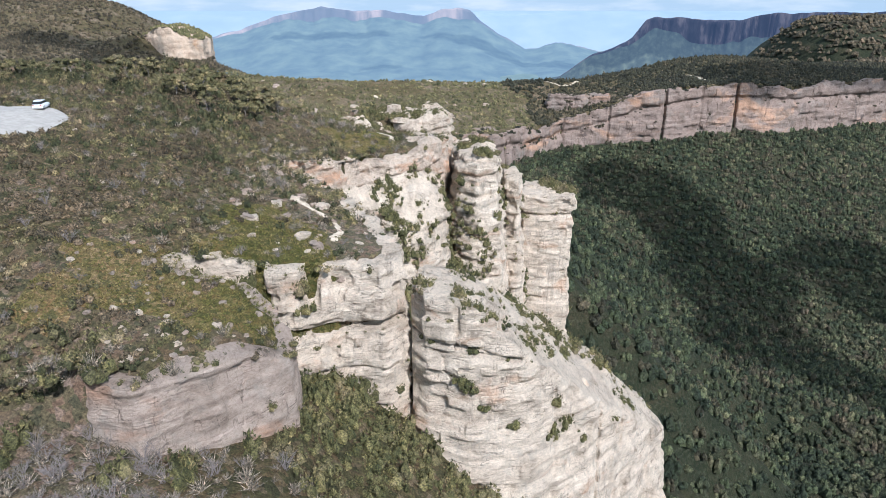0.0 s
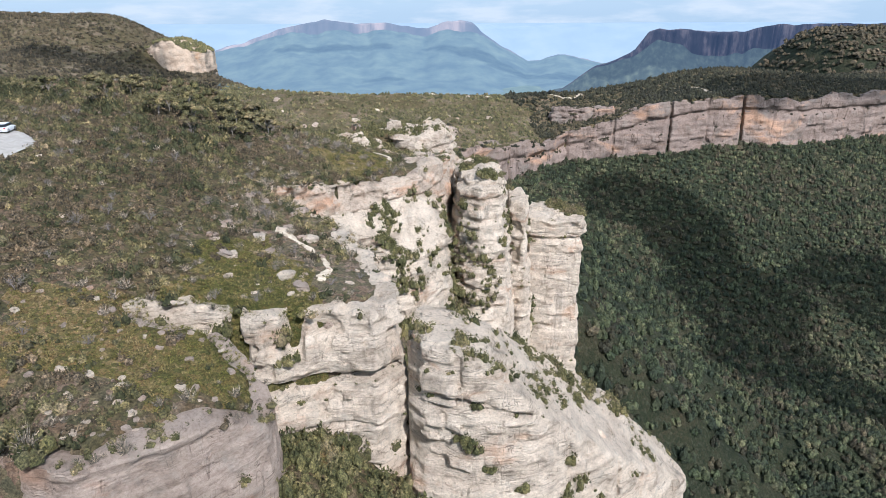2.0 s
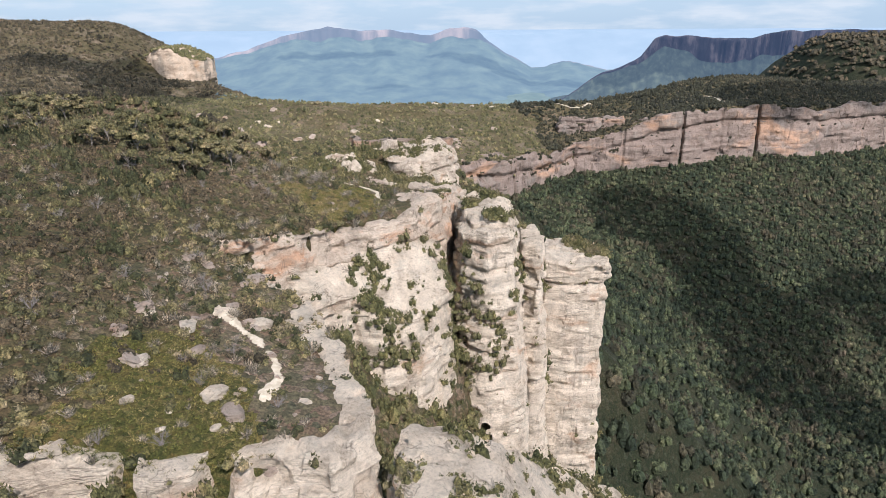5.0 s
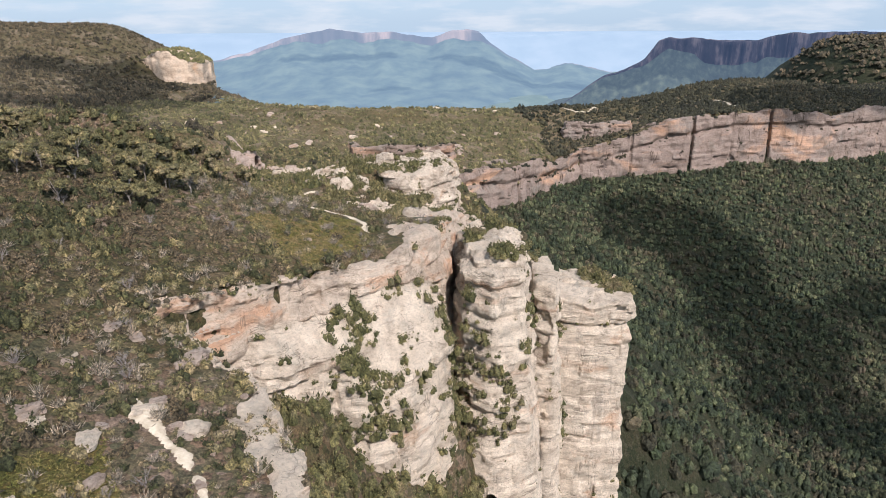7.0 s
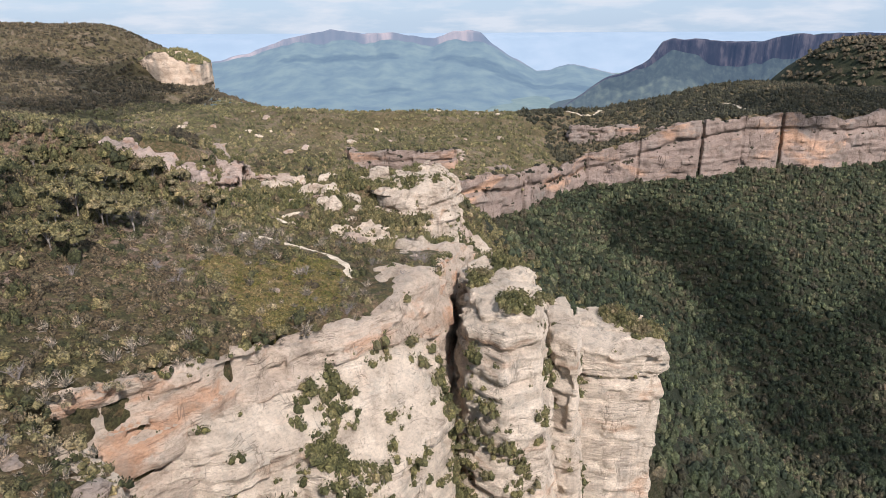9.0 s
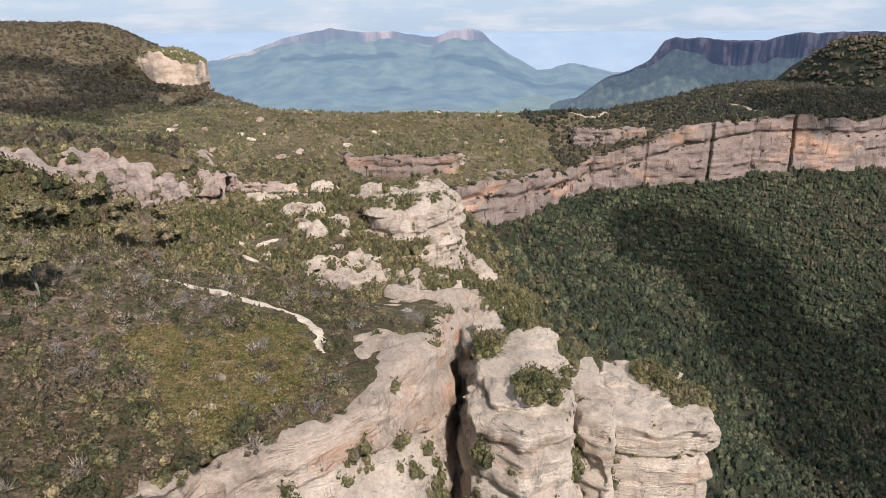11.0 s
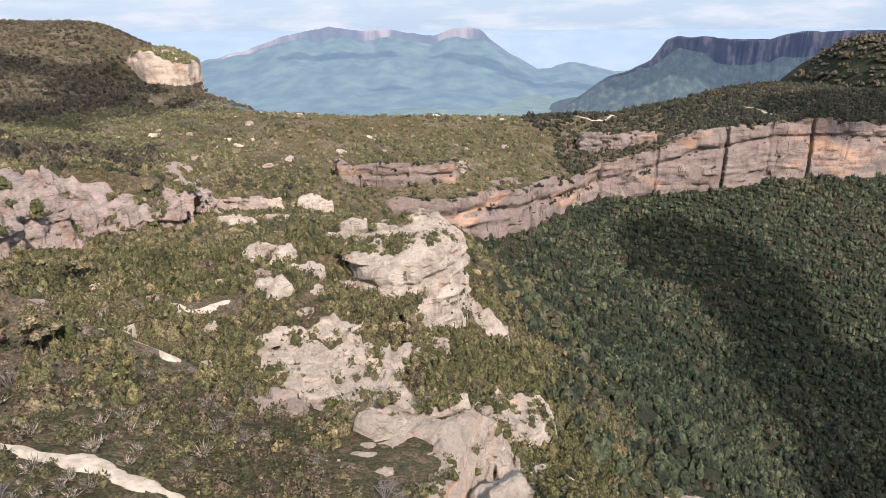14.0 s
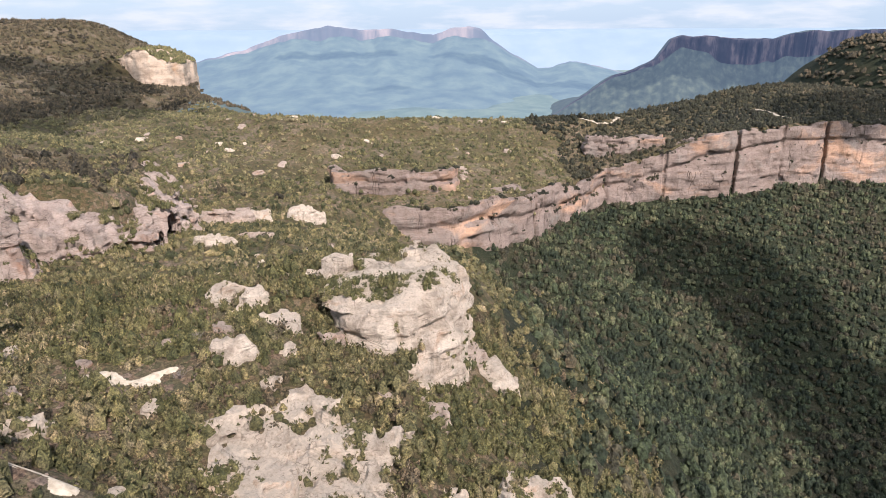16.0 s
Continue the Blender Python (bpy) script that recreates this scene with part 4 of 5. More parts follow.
# ---------------------------------------------------------------- vegetation
def crown_soup(rng, clumps, leaves, size, flat=0.75):
    """A crown in a unit dome: leaf-clump quads round several boughs."""
    V, F = [], []
    for c in range(clumps):
        a = rng.uniform(0, 6.283)
        r = 0.66 * math.sqrt(rng.uniform(0, 1)) if c else 0
        cen = np.array([r * math.cos(a), r * math.sin(a), flat * (0.62 - 0.6 * r * r + rng.uniform(-0.18, 0.18))])
        rad = rng.uniform(0.26, 0.42)
        for _ in range(leaves):
            n = rng.normal(size=3)
            n[2] = abs(n[2]) * 0.9 + 0.05
            n /= np.linalg.norm(n)
            p = cen + n * rad * rng.uniform(0.7, 1.1) * np.array([1, 1, 0.8])
            m = n + 0.6 * rng.normal(size=3)
            m /= np.linalg.norm(m)
            u = np.cross(m, rng.normal(size=3))
            u /= np.linalg.norm(u)
            w = np.cross(m, u)
            s = size * rng.uniform(0.6, 1.25)
            i = len(V)
            V += [p - u * s, p + (w * 0.4 + u) * s, p + w * s * 1.3 + m * s * 0.2]
            F.append((i, i + 1, i + 2))
    return np.array(V), np.array(F)


def bush_soup(rng, lobes, leaves, size, seg=5, flat=0.75, core=1.0, spike=2.6):
    """A bush in a unit dome: lumpy boughs under a coat of small upright leaf sprays."""
    V, F = [], []
    for c in range(lobes):
        a = 6.283 * c / lobes + rng.uniform(-0.5, 0.5)
        r = rng.uniform(0.30, 0.55) if lobes > 1 else 0
        cx, cy, R, top = r * math.cos(a), r * math.sin(a), rng.uniform(0.40, 0.62), flat * rng.uniform(0.65, 1.05)
        i = len(V)
        for rad, z in ((1.0, -0.08), (0.86, 0.55)):
            for k in range(seg):
                b = 6.283 * (k + 0.5 * (rad < 1)) / seg
                q = core * R * rad * rng.uniform(0.75, 1.2)
                V.append((cx + q * math.cos(b), cy + q * math.sin(b), core * top * z * rng.uniform(0.8, 1.2)))
        V.append((cx, cy, core * top))
        for k in range(seg):
            j = (k + 1) % seg
            F += [(i + k, i + j, i + seg + k), (i + j, i + seg + j, i + seg + k), (i + seg + k, i + seg + j, i + 2 * seg)]
        for _ in range(leaves):
            n = rng.normal(size=3)
            n[2] = abs(n[2]) + 0.15
            n /= np.linalg.norm(n)
            p = np.array([cx, cy, 0.1 * top]) + n * np.array([R, R, top * 0.92]) * rng.uniform(0.8, 1.0)
            up = n + 0.7 * rng.normal(size=3) + np.array([0, 0, 0.3])
            up /= np.linalg.norm(up)
            u = np.cross(up, rng.normal(size=3))
            u /= np.linalg.norm(u)
            s = size * rng.uniform(0.7, 1.3)
            i = len(V)
            V += [p - u * s, p + u * s, p + up * s * spike]
            F.append((i, i + 1, i + 2))
    return np.array(V), np.array(F)


def twig_soup(rng, n):
    """A leafless wiry shrub in a unit dome: thin blades fanning up and out from the root."""
    V, F = [], []
    for _ in range(n):
        a, lean = rng.uniform(0, 6.283), rng.uniform(0.1, 0.95)
        tip = np.array([math.cos(a) * lean, math.sin(a) * lean, math.sqrt(1.05 - lean * lean) * 0.85]) * rng.uniform(0.7, 1.05)
        b = tip * rng.uniform(0.0, 0.55) + rng.normal(size=3) * 0.04
        side = np.cross(tip - b, rng.normal(size=3))
        side *= 0.045 / (np.linalg.norm(side) + 1e-9)
        i = len(V)
        V += [b - side, b + side, tip + rng.normal(size=3) * 0.08]
        F.append((i, i + 1, i + 2))
    return np.array(V), np.array(F)


def scatter(name, spots, scales, templates, material, rng, tall=1.0):
    """Joins one copy of a template at every spot into a single mesh."""
    V, F, n = [], [], 0
    pick = rng.integers(0, len(templates), len(spots))
    for k, (tv, tf) in enumerate(templates):
        sel = np.nonzero(pick == k)[0]
        if not len(sel):
            continue
        a = rng.uniform(0, 6.283, len(sel))
        ca, sa = np.cos(a)[:, None], np.sin(a)[:, None]
        s = scales[sel][:, None]
        t = s * rng.uniform(0.75, 1.35, len(sel))[:, None] * tall
        x = (tv[None, :, 0] * ca - tv[None, :, 1] * sa) * s + spots[sel][:, 0:1]
        y = (tv[None, :, 0] * sa + tv[None, :, 1] * ca) * s + spots[sel][:, 1:2]
        z = tv[None, :, 2] * t + spots[sel][:, 2:3]
        V.append(np.stack([x, y, z], -1).reshape(-1, 3))
        F.append((tf[None] + (np.arange(len(sel)) * len(tv))[:, None, None]).reshape(-1, 3) + n)
        n += len(sel) * len(tv)
    return new(name, mesh_from(name, np.concatenate(V), np.concatenate(F), material, smooth=False))


rng = np.random.default_rng(7)
FAR_CROWNS = [bush_soup(rng, 3, 6, 0.14, 5, 0.95, 0.94, 1.3) for _ in range(8)]
HILL_CROWNS = [bush_soup(rng, 2, 3, 0.12, 4, 0.9, 0.95, 1.3) for _ in range(6)]
SHRUB_CROWNS = [bush_soup(rng, 2, 7, 0.13, 4, 0.75, 0.9, 1.6) for _ in range(8)]
HEATH_CROWNS = [bush_soup(rng, 2, 15, 0.095, 4, 0.8, 0.8, 2.2) for _ in range(8)]
SCRUB_CROWNS = [bush_soup(rng, 3, 13, 0.11, 4, 0.9, 0.8, 2.0) for _ in range(8)]
TWIG_CROWNS = [twig_soup(rng, 46) for _ in range(6)]
GRASS_TUFTS = [twig_soup(rng, 22) for _ in range(5)]
TUFT_CROWNS = [bush_soup(rng, 3, 16, 0.10, 4, 0.9, 0.75, 2.2) for _ in range(6)]


def jittered(x0, x1, y0, y1, step):
    gx, gy = np.meshgrid(np.arange(x0, x1, step), np.arange(y0, y1, step), indexing="ij")
    n = gx.size
    return gx.ravel() + rng.uniform(-0.5, 0.5, n) * step, gy.ravel() + rng.uniform(-0.5, 0.5, n) * step


def to_line(pts, x, y):
    """Distance to a polyline."""
    best = np.full(np.shape(x), 1e9)
    for (ax, ay), (bx, by) in zip(pts, pts[1:]):
        ex, ey = bx - ax, by - ay
        t = np.clip(((x - ax) * ex + (y - ay) * ey) / (ex * ex + ey * ey), 0, 1)
        best = np.minimum(best, np.hypot(x - ax - ex * t, y - ay - ey * t))
    return best


RIM_PATH = [(-33, 167.2), (-31.6, 168), (-26, 168.2), (-22.8, 166.7), (-19.8, 166.6), (-16.4, 165.2), (-14.1, 162.5), (-12.5, 159.5), (-12, 157)]
BENCH_PATH = [(-25.5, 106), (-24, 104), (-22.1, 102.4), (-19.8, 100.8), (-17.5, 98), (-15.5, 94), (-16, 90)]
SADDLE_PATH = [(-46, 195.5), (-41, 194.2), (-37, 193.5), (-33, 193), (-29, 191.8)]
SLAB = [(-46, 219), (-43, 220.5), (-39, 219.5), (-34.5, 222)]
ROAD_LINE = [(-160, 150), (-120, 132), (-95, 122), (-80, 114), (-72, 108)]
TRACK_FAR = [(150, 748), (140, 726), (125, 722), (100, 730)]
TRACK_HILL = [(268, 742), (276, 728), (274, 712), (280, 698)]


def road_shape(x, y):
    d = np.minimum(to_line(ROAD_LINE, x, y) - 4.5, np.hypot((x + 72) / 1.0, (y - 107) / 1.15) - 9.5)
    return np.maximum(d, 4.2 - np.hypot((x + 83) / 1.4, y - 105))


def path_shape(pts, half, ragged=0.8, seed=3):
    return lambda x, y: to_line(pts, x, y) - half - ragged * fbm2(x, y, 2.6, 3, seed)


def drape(name, shape, box, step, material, label, lift=0.14):
    xs, ys = np.arange(box[0], box[1], step), np.arange(box[2], box[3], step)
    X, Y = np.meshgrid(xs, ys, indexing="ij")
    d = shape(X, Y)
    Z = ground_z(X, Y) + lift - 0.35 * sstep(-0.3, 0.5, d)
    ok = (d < 0.35)
    n = len(ys)
    keep = ok[:-1, :-1] & ok[1:, :-1] & ok[1:, 1:] & ok[:-1, 1:]
    i, j = np.nonzero(keep)
    a = i * n + j
    F = np.stack([a, a + n, a + n + 1, a + 1], 1)
    used, inv = np.unique(F, return_inverse=True)
    V = np.stack([X, Y, Z], -1).reshape(-1, 3)[used]
    return tagged(new(name, mesh_from(name, V, inv.reshape(F.shape), material)), label, name.split("_")[-1], kind="structure")


drape("gravel_road", road_shape, (-165, -55, 90, 160), 0.7, ROAD, "pale gravel road ending in a turning circle", 0.22)
drape("rim_path", path_shape(RIM_PATH, 0.6, 1.1), (-50, -8, 152, 172), 0.35, SAND, "worn sandy walking path through the heath")
drape("bench_path", path_shape(BENCH_PATH, 0.35, 1.0, 5), (-29, -11, 86, 109), 0.35, SAND, "worn sandy patch on the cliff-top bench")
drape("saddle_path", path_shape(SADDLE_PATH, 0.9, 0.9, 7), (-50, -26, 188, 200), 0.35, SAND, "bare sandy rock strip on the saddle")
drape("rock_slab", path_shape(SLAB, 0.8, 1.2, 9), (-51, -30, 214, 227), 0.35, SAND, "bare pale rock slab among the scrub")
drape("hill_track", path_shape(TRACK_HILL, 1.3, 1.2, 11), (262, 286, 692, 748), 0.8, SAND, "pale sandy track on the far plateau", 0.8)
drape("far_track", path_shape(TRACK_FAR, 1.2, 1.6, 13), (92, 158, 712, 756), 0.8, SAND, "pale sandy track along the far rim", 0.8)


def clear_of_paths(x, y, m=0.0):
    c = road_shape(x, y) > m
    for pts, half in ((RIM_PATH, 1.2), (BENCH_PATH, 0.8), (SADDLE_PATH, 2.0), (SLAB, 2.0), (TRACK_HILL, 3), (TRACK_FAR, 3)):
        c &= to_line(pts, x, y) > half + m
    return c


def plant(name, x, y, lo, hi, templates, material, label, category, tall=1.0, sink=0.1):
    z = ground_z(x, y)
    d = poly_distance(PLATEAU, x, y)
    z = np.where((d < 0) & (d > -3) & (y < 262), np.maximum(z, plateau_z(x, y) - 0.3), z) - sink
    r = lo + (hi - lo) * rng.uniform(0, 1, len(x)) ** 1.6
    return tagged(scatter(name, np.stack([x, y, z], 1), r, templates, material, rng, tall), label, category, kind="stuff")


# eucalypt forest in the valley
x, y = jittered(10, 620, 35, 760, 4.6)
ok = (poly_distance(PLATEAU, x, y) > 4) & (poly_distance(FAR_RIM, x, y) > 1.5) & (x > 40 - 0.22 * (y - 150)) & (x > 20) & (x < 0.78 * y + 25) & ((y > 95) | (x > 44))
for body in (WEDGE, TOWER, SPIRE, PILLAR):
    ok &= poly_distance(body, x, y) > 3
x, y = x[ok], y[ok]
tone = rng.uniform(0, 1, len(x)) + 0.25 * fbm2(x, y, 60, 3, 63)
for name, lo_k, hi_k, leaves, label in (("valley_forest", -9, 0.45, CANOPY, "dense dark green eucalypt forest filling the valley"), ("light_forest", 0.45, 0.80, CANOPY_LIGHT, "lighter green eucalypts scattered through the valley forest"),
                                        ("brown_forest", 0.80, 9, CANOPY_BROWN, "dull brown-green eucalypts scattered through the valley forest")):
    g = (tone >= lo_k) & (tone < hi_k)
    plant(name, x[g], y[g], 1.7, 4.0, FAR_CROWNS, leaves, label, "forest", 1.15, -0.5)

# heath on the near plateau, with mossy grass towards the rim
x, y = jittered(-118, 18, 30, 262, 1.22)
ok = (poly_distance(PLATEAU, x, y) < -0.1) & (np.exp(-((x + 10) / 6.0) ** 2 - ((y - 91) / 8.0) ** 2) + np.exp(-((x + 4.5) / 7.0) ** 2 - ((y - 157) / 10.0) ** 2) + np.exp(-((x + 3) / 6.5) ** 2 - ((y - 178) / 8.5) ** 2) < 0.3 + 0.7 * rng.uniform(0, 1, len(x)) ** 3) & (x > -0.74 * y - 10) & clear_of_paths(x, y)
ok &= ~((x > -70) & (rng.uniform(0, 1, len(x)) < sstep(170, 200, y))) & ((np.minimum(poly_distance(TERRACE, x, y), 9 * np.hypot((x + 3) / 6.5, (y - 178) / 8.5) - 8) > 0.4) | (rng.uniform(0, 1, len(x)) < 0.12))
ok &= ~grassy(x, y) | (rng.uniform(0, 1, len(x)) < 0.25)
x, y = x[ok], y[ok]
kind = rng.uniform(0, 1, len(x)) + 0.42 * fbm2(x, y, 14, 3, 53) + 0.28 * sstep(-22, -46, x)
for name, lo_k, hi_k, crowns, material, label, tall in (
        ("grey_heath", -9, 0.30, TWIG_CROWNS, GREY_SHRUB, "pale grey wiry heath shrubs over the plateau", 0.95),
        ("heath", 0.30, 0.64, HEATH_CROWNS, SHRUB, "olive heath shrubs over the plateau", 0.8),
        ("dark_heath", 0.64, 0.82, HEATH_CROWNS, DARK_SHRUB, "dark green heath shrubs over the plateau", 0.95),
        ("brown_heath", 0.82, 9, HEATH_CROWNS, BROWN_SHRUB, "rusty brown heath shrubs over the plateau", 0.8)):
    g = (kind >= lo_k) & (kind < hi_k)
    plant(name, x[g], y[g], 0.55, 1.55, crowns, material, label, "shrubs", 1.15 * tall)
x, y = jittered(-60, 0, 60, 170, 0.55)
ok = grassy(x, y) & (poly_distance(PLATEAU, x, y) < -0.3) & clear_of_paths(x, y)
plant("grass", x[ok], y[ok], 0.4, 0.85, GRASS_TUFTS, GRASS, "yellow-green tussock grass near the cliff edge", "grass", 0.8, 0.05)

# taller scrub behind the road and along the foot of the hill
x, y = jittered(-150, -36, 128, 262, 2.3)
ok = (y > 130 - 0.38 * (x + 45)) & (x > -0.80 * y) & (x < -40 - 0.12 * (y - 140)) & clear_of_paths(x, y, 1.5)
ok &= (fbm2(x, y, 22, 3, 58) + 0.5 * sstep(-50, -75, x) > -0.15) | (rng.uniform(0, 1, len(x)) < 0.25)
x, y = x[ok], y[ok]
g = rng.uniform(0, 1, len(x)) < 0.45
plant("roadside_scrub", x[g], y[g], 1.0, 2.4, SCRUB_CROWNS, DARK_SHRUB, "dark tall scrub behind the road", "scrub", 1.3)
plant("olive_scrub", x[~g], y[~g], 1.0, 2.2, SCRUB_CROWNS, SHRUB, "olive tall scrub behind the road", "scrub", 1.2)

# scrub in the gullies, on the slope under the rim and over the saddle
x, y = jittered(-64, 60, 28, 300, 2.0)
d = poly_distance(PLATEAU, x, y)
ok = ((d > 0.3) | ((d > -6) & (x < -34) & (y < 64))) & (y < 265) & (x < 42 + 0 * y) & (x > -0.8 * y - 10)
for body in (WEDGE, TOWER, SPIRE, PILLAR, APRON, FLANK):
    ok &= poly_distance(body, x, y) > 0.3
x, y = x[ok], y[ok]
g = (rng.uniform(0, 1, len(x)) < 0.8) & (y < 60) & (x < -13)
plant("gully_scrub", x[~g], y[~g], 1.0, 2.4, SCRUB_CROWNS, SCRUB, "dense green scrub filling the gullies below the rim", "scrub", 1.2)
plant("twiggy_scrub", x[g], y[g], 0.9, 2.0, TWIG_CROWNS, GREY_SHRUB, "bare grey twiggy scrub on the near slope", "scrub", 1.0)
x, y = jittered(-175, 62, 170, 500, 1.9)
thin = (y > 275) & (rng.uniform(0, 1, len(x)) < 0.70)
ok = ((y > 262) | ((x > -70) & (poly_distance(PLATEAU, x, y) < 0) & (rng.uniform(0, 1, len(x)) < sstep(170, 200, y)))) & ((np.minimum(poly_distance(LEDGE, x, y), poly_distance(KNOB, x, y)) > 0.2) | (rng.uniform(0, 1, len(x)) < 0.42)) &  (poly_distance(FAR_RIM, x, y) > -1) & (x > -0.62 * y + 10) & (x < 0.14 * y + 8) & clear_of_paths(x, y, 1.3)
ok &= ~thin & ((np.minimum(poly_distance(TERRACE, x, y), 9 * np.hypot((x + 3) / 6.5, (y - 178) / 8.5) - 8) > 0.4) | (rng.uniform(0, 1, len(x)) < 0.12))
x, y = x[ok], y[ok]
n = y < 275
g = n & (rng.uniform(0, 1, len(x)) < 0.25)
plant("brown_scrub", x[g], y[g], 0.8, 1.9, SCRUB_CROWNS, BROWN_SHRUB, "rusty scrub over the rocky saddle", "scrub", 1.0)
g2 = ~n & (rng.uniform(0, 1, len(x)) < 0.35)
plant("dark_slope_scrub", x[g2], y[g2], 1.4, 3.2, SHRUB_CROWNS, DARK_SHRUB, "dark scrub on the slope under the far wall", "scrub", 1.2)
x, y, n = x[~(g | g2)], y[~(g | g2)], n[~(g | g2)]
g = n & (x < -22) & (rng.uniform(0, 1, len(x)) < 0.5)
plant("tall_saddle_scrub", x[g], y[g], 1.2, 2.7, SCRUB_CROWNS, SCRUB, "tall olive scrub on the sheltered side of the saddle", "scrub", 1.3)
x, y, n = x[~g], y[~g], n[~g]
plant("saddle_scrub", x[n], y[n], 0.9, 2.3, SCRUB_CROWNS, SHRUB, "olive scrub over the rocky saddle", "scrub", 1.1)
plant("slope_scrub", x[~n], y[~n], 1.4, 3.2, SHRUB_CROWNS, SHRUB, "olive scrub on the slope under the far wall", "scrub", 1.1)

# woodland on the hill, the far saddle and the far plateau
x, y = jittered(-1050, -30, 135, 1680, 10.4)
ok = (x > -0.80 * y - 20) & (x < -40 - 0.13 * np.maximum(0, y - 250) + 0.2 * np.maximum(0, y - 480)) & ((y > 300) | (x < -96)) & (road_shape(x, y) > 3) & ((poly_distance(OUTCROP, x, y) < -9) | (y > 470) | (y < 240))
ok &= ((y < 900) | (x < -300)) & ~((x > -300) & (y > 480))
x, y = x[ok], y[ok]
plant("hill_woodland", x, y, 3.0, 6.2, HILL_CROWNS, HILL, "grey-brown eucalypt woodland over the hillside", "woodland", 1.0)
x, y = jittered(-310, 760, 470, 1120, 6.0)
d = poly_distance(FAR_RIM, x, y)
ok = ((d < -2.5) | ((x < -60) & (y > 480))) & (x < 0.74 * y) & (y < 910 + 0.6 * np.maximum(0, x)) & clear_of_paths(x, y)
x, y = x[ok], y[ok]
n = x > 70 + 40 * fbm2(x, y, 60, 2, 61)
plant("far_woodland", x[n], y[n], 2.8, 5.4, HILL_CROWNS, HILL_DARK, "dark scrubby woodland on the far plateau", "woodland", 0.95)
plant("far_scrub", x[~n], y[~n], 1.7, 4.2, HILL_CROWNS, SADDLE_LEAVES, "olive scrub over the far saddle", "scrub", 0.85)


x, y = jittered(580, 1500, 1000, 1480, 14.0)
plant("mesa_foot_woodland", x, y, 7.0, 12.0, HILL_CROWNS, HILL, "dull brown woodland over the hill before the mesa", "woodland", 0.8)


def ledge_plants(name, bodies, share, lo, hi, flat, label, seed, crowns=TUFT_CROWNS, leaves=SCRUB):
    """Tufts and bushes rooted on the ledges of the cliffs."""
    P = []
    for b in bodies:
        v, n = LEDGES[b]
        g = ground_z(v[:, 0], v[:, 1])
        c = vnoise(v[:, 0] / 5, v[:, 1] / 5, v[:, 2] / 4, seed)
        ok = (n[:, 2] > flat) & (v[:, 2] > g + 0.3) & (rng.uniform(0, 1, len(v)) < share * np.clip(-0.15 + 2.6 * c, 0, 1.8) * np.where((v[:, 1] > 440) & (v[:, 0] < 168), 3.0, 1.0))
        P.append(v[ok])
    P = np.concatenate(P)
    P[:, 2] -= 0.15
    r = lo + (hi - lo) * rng.uniform(0, 1, len(P)) ** 2
    return tagged(scatter(name, P, r, crowns, leaves, rng, 1.0), label, "shrubs", kind="stuff")


ledge_plants("ledge_scrub", ["near_cliff", "middle_cliff", "back_cliff", "buttress", "rock_tower", "rock_spire", "rock_pillar", "knob_cliff", "dome_cliff", "flank_cliff", "apron_cliff", "terrace_cliff", "buttress_cap"], 0.04, 0.25, 1.1, 0.45, "small green bushes rooted on the sandstone ledges", 3)
ledge_plants("summit_scrub", ["pillar_cap", "rock_spire", "tower_cap"], 0.34, 0.5, 1.6, 0.75, "olive bushes crowning the rock stacks", 6)
ledge_plants("far_ledge_scrub", ["far_cliff", "upper_far_cliff", "far_step_cliff"], 0.10, 1.0, 3.0, 0.5, "bushes rooted on the ledges of the far cliffs", 4, SHRUB_CROWNS, HILL_DARK)
ledge_plants("bluff_scrub", ["bluff_cliff"], 0.5, 3.0, 6.0, 0.7, "low trees along the top of the bluff", 5, HILL_CROWNS)
ledge_plants("outcrop_scrub", ["outcrop_cliff"], 0.16, 0.8, 2.2, 0.35, "dark bushes between the broken tiers of rock", 8, SCRUB_CROWNS)
ledge_plants("saddle_rock_scrub", ["knob_cliff", "dome_cliff", "flank_cliff", "apron_cliff", "terrace_cliff", "buttress_cap"], 0.06, 0.6, 1.6, 0.4, "olive bushes rooted on the saddle outcrops", 9, SCRUB_CROWNS)


def face_patches(name, spots, label):
    """Bushes that cling to a cliff face in patches; spots: centre, radius and number of bushes."""
    P = []
    V = np.concatenate([LEDGES[b][0] for b in ("middle_cliff", "back_cliff", "buttress", "rock_tower", "rock_spire", "rock_pillar", "apron_cliff")])
    for x, y, z, r, n in spots:
        d = np.sqrt((V[:, 0] - x) ** 2 + (V[:, 1] - y) ** 2 + ((V[:, 2] - z) / 1.5) ** 2)
        near = np.nonzero(d < r)[0]
        if len(near):
            P.append(V[rng.choice(near, min(n, len(near)), replace=False)])
    P = np.concatenate(P) - np.array([0, 0, 0.35])
    return tagged(scatter(name, P, rng.uniform(0.5, 1.5, len(P)), SCRUB_CROWNS, SCRUB, rng, 1.15), label, "shrubs", kind="stuff")


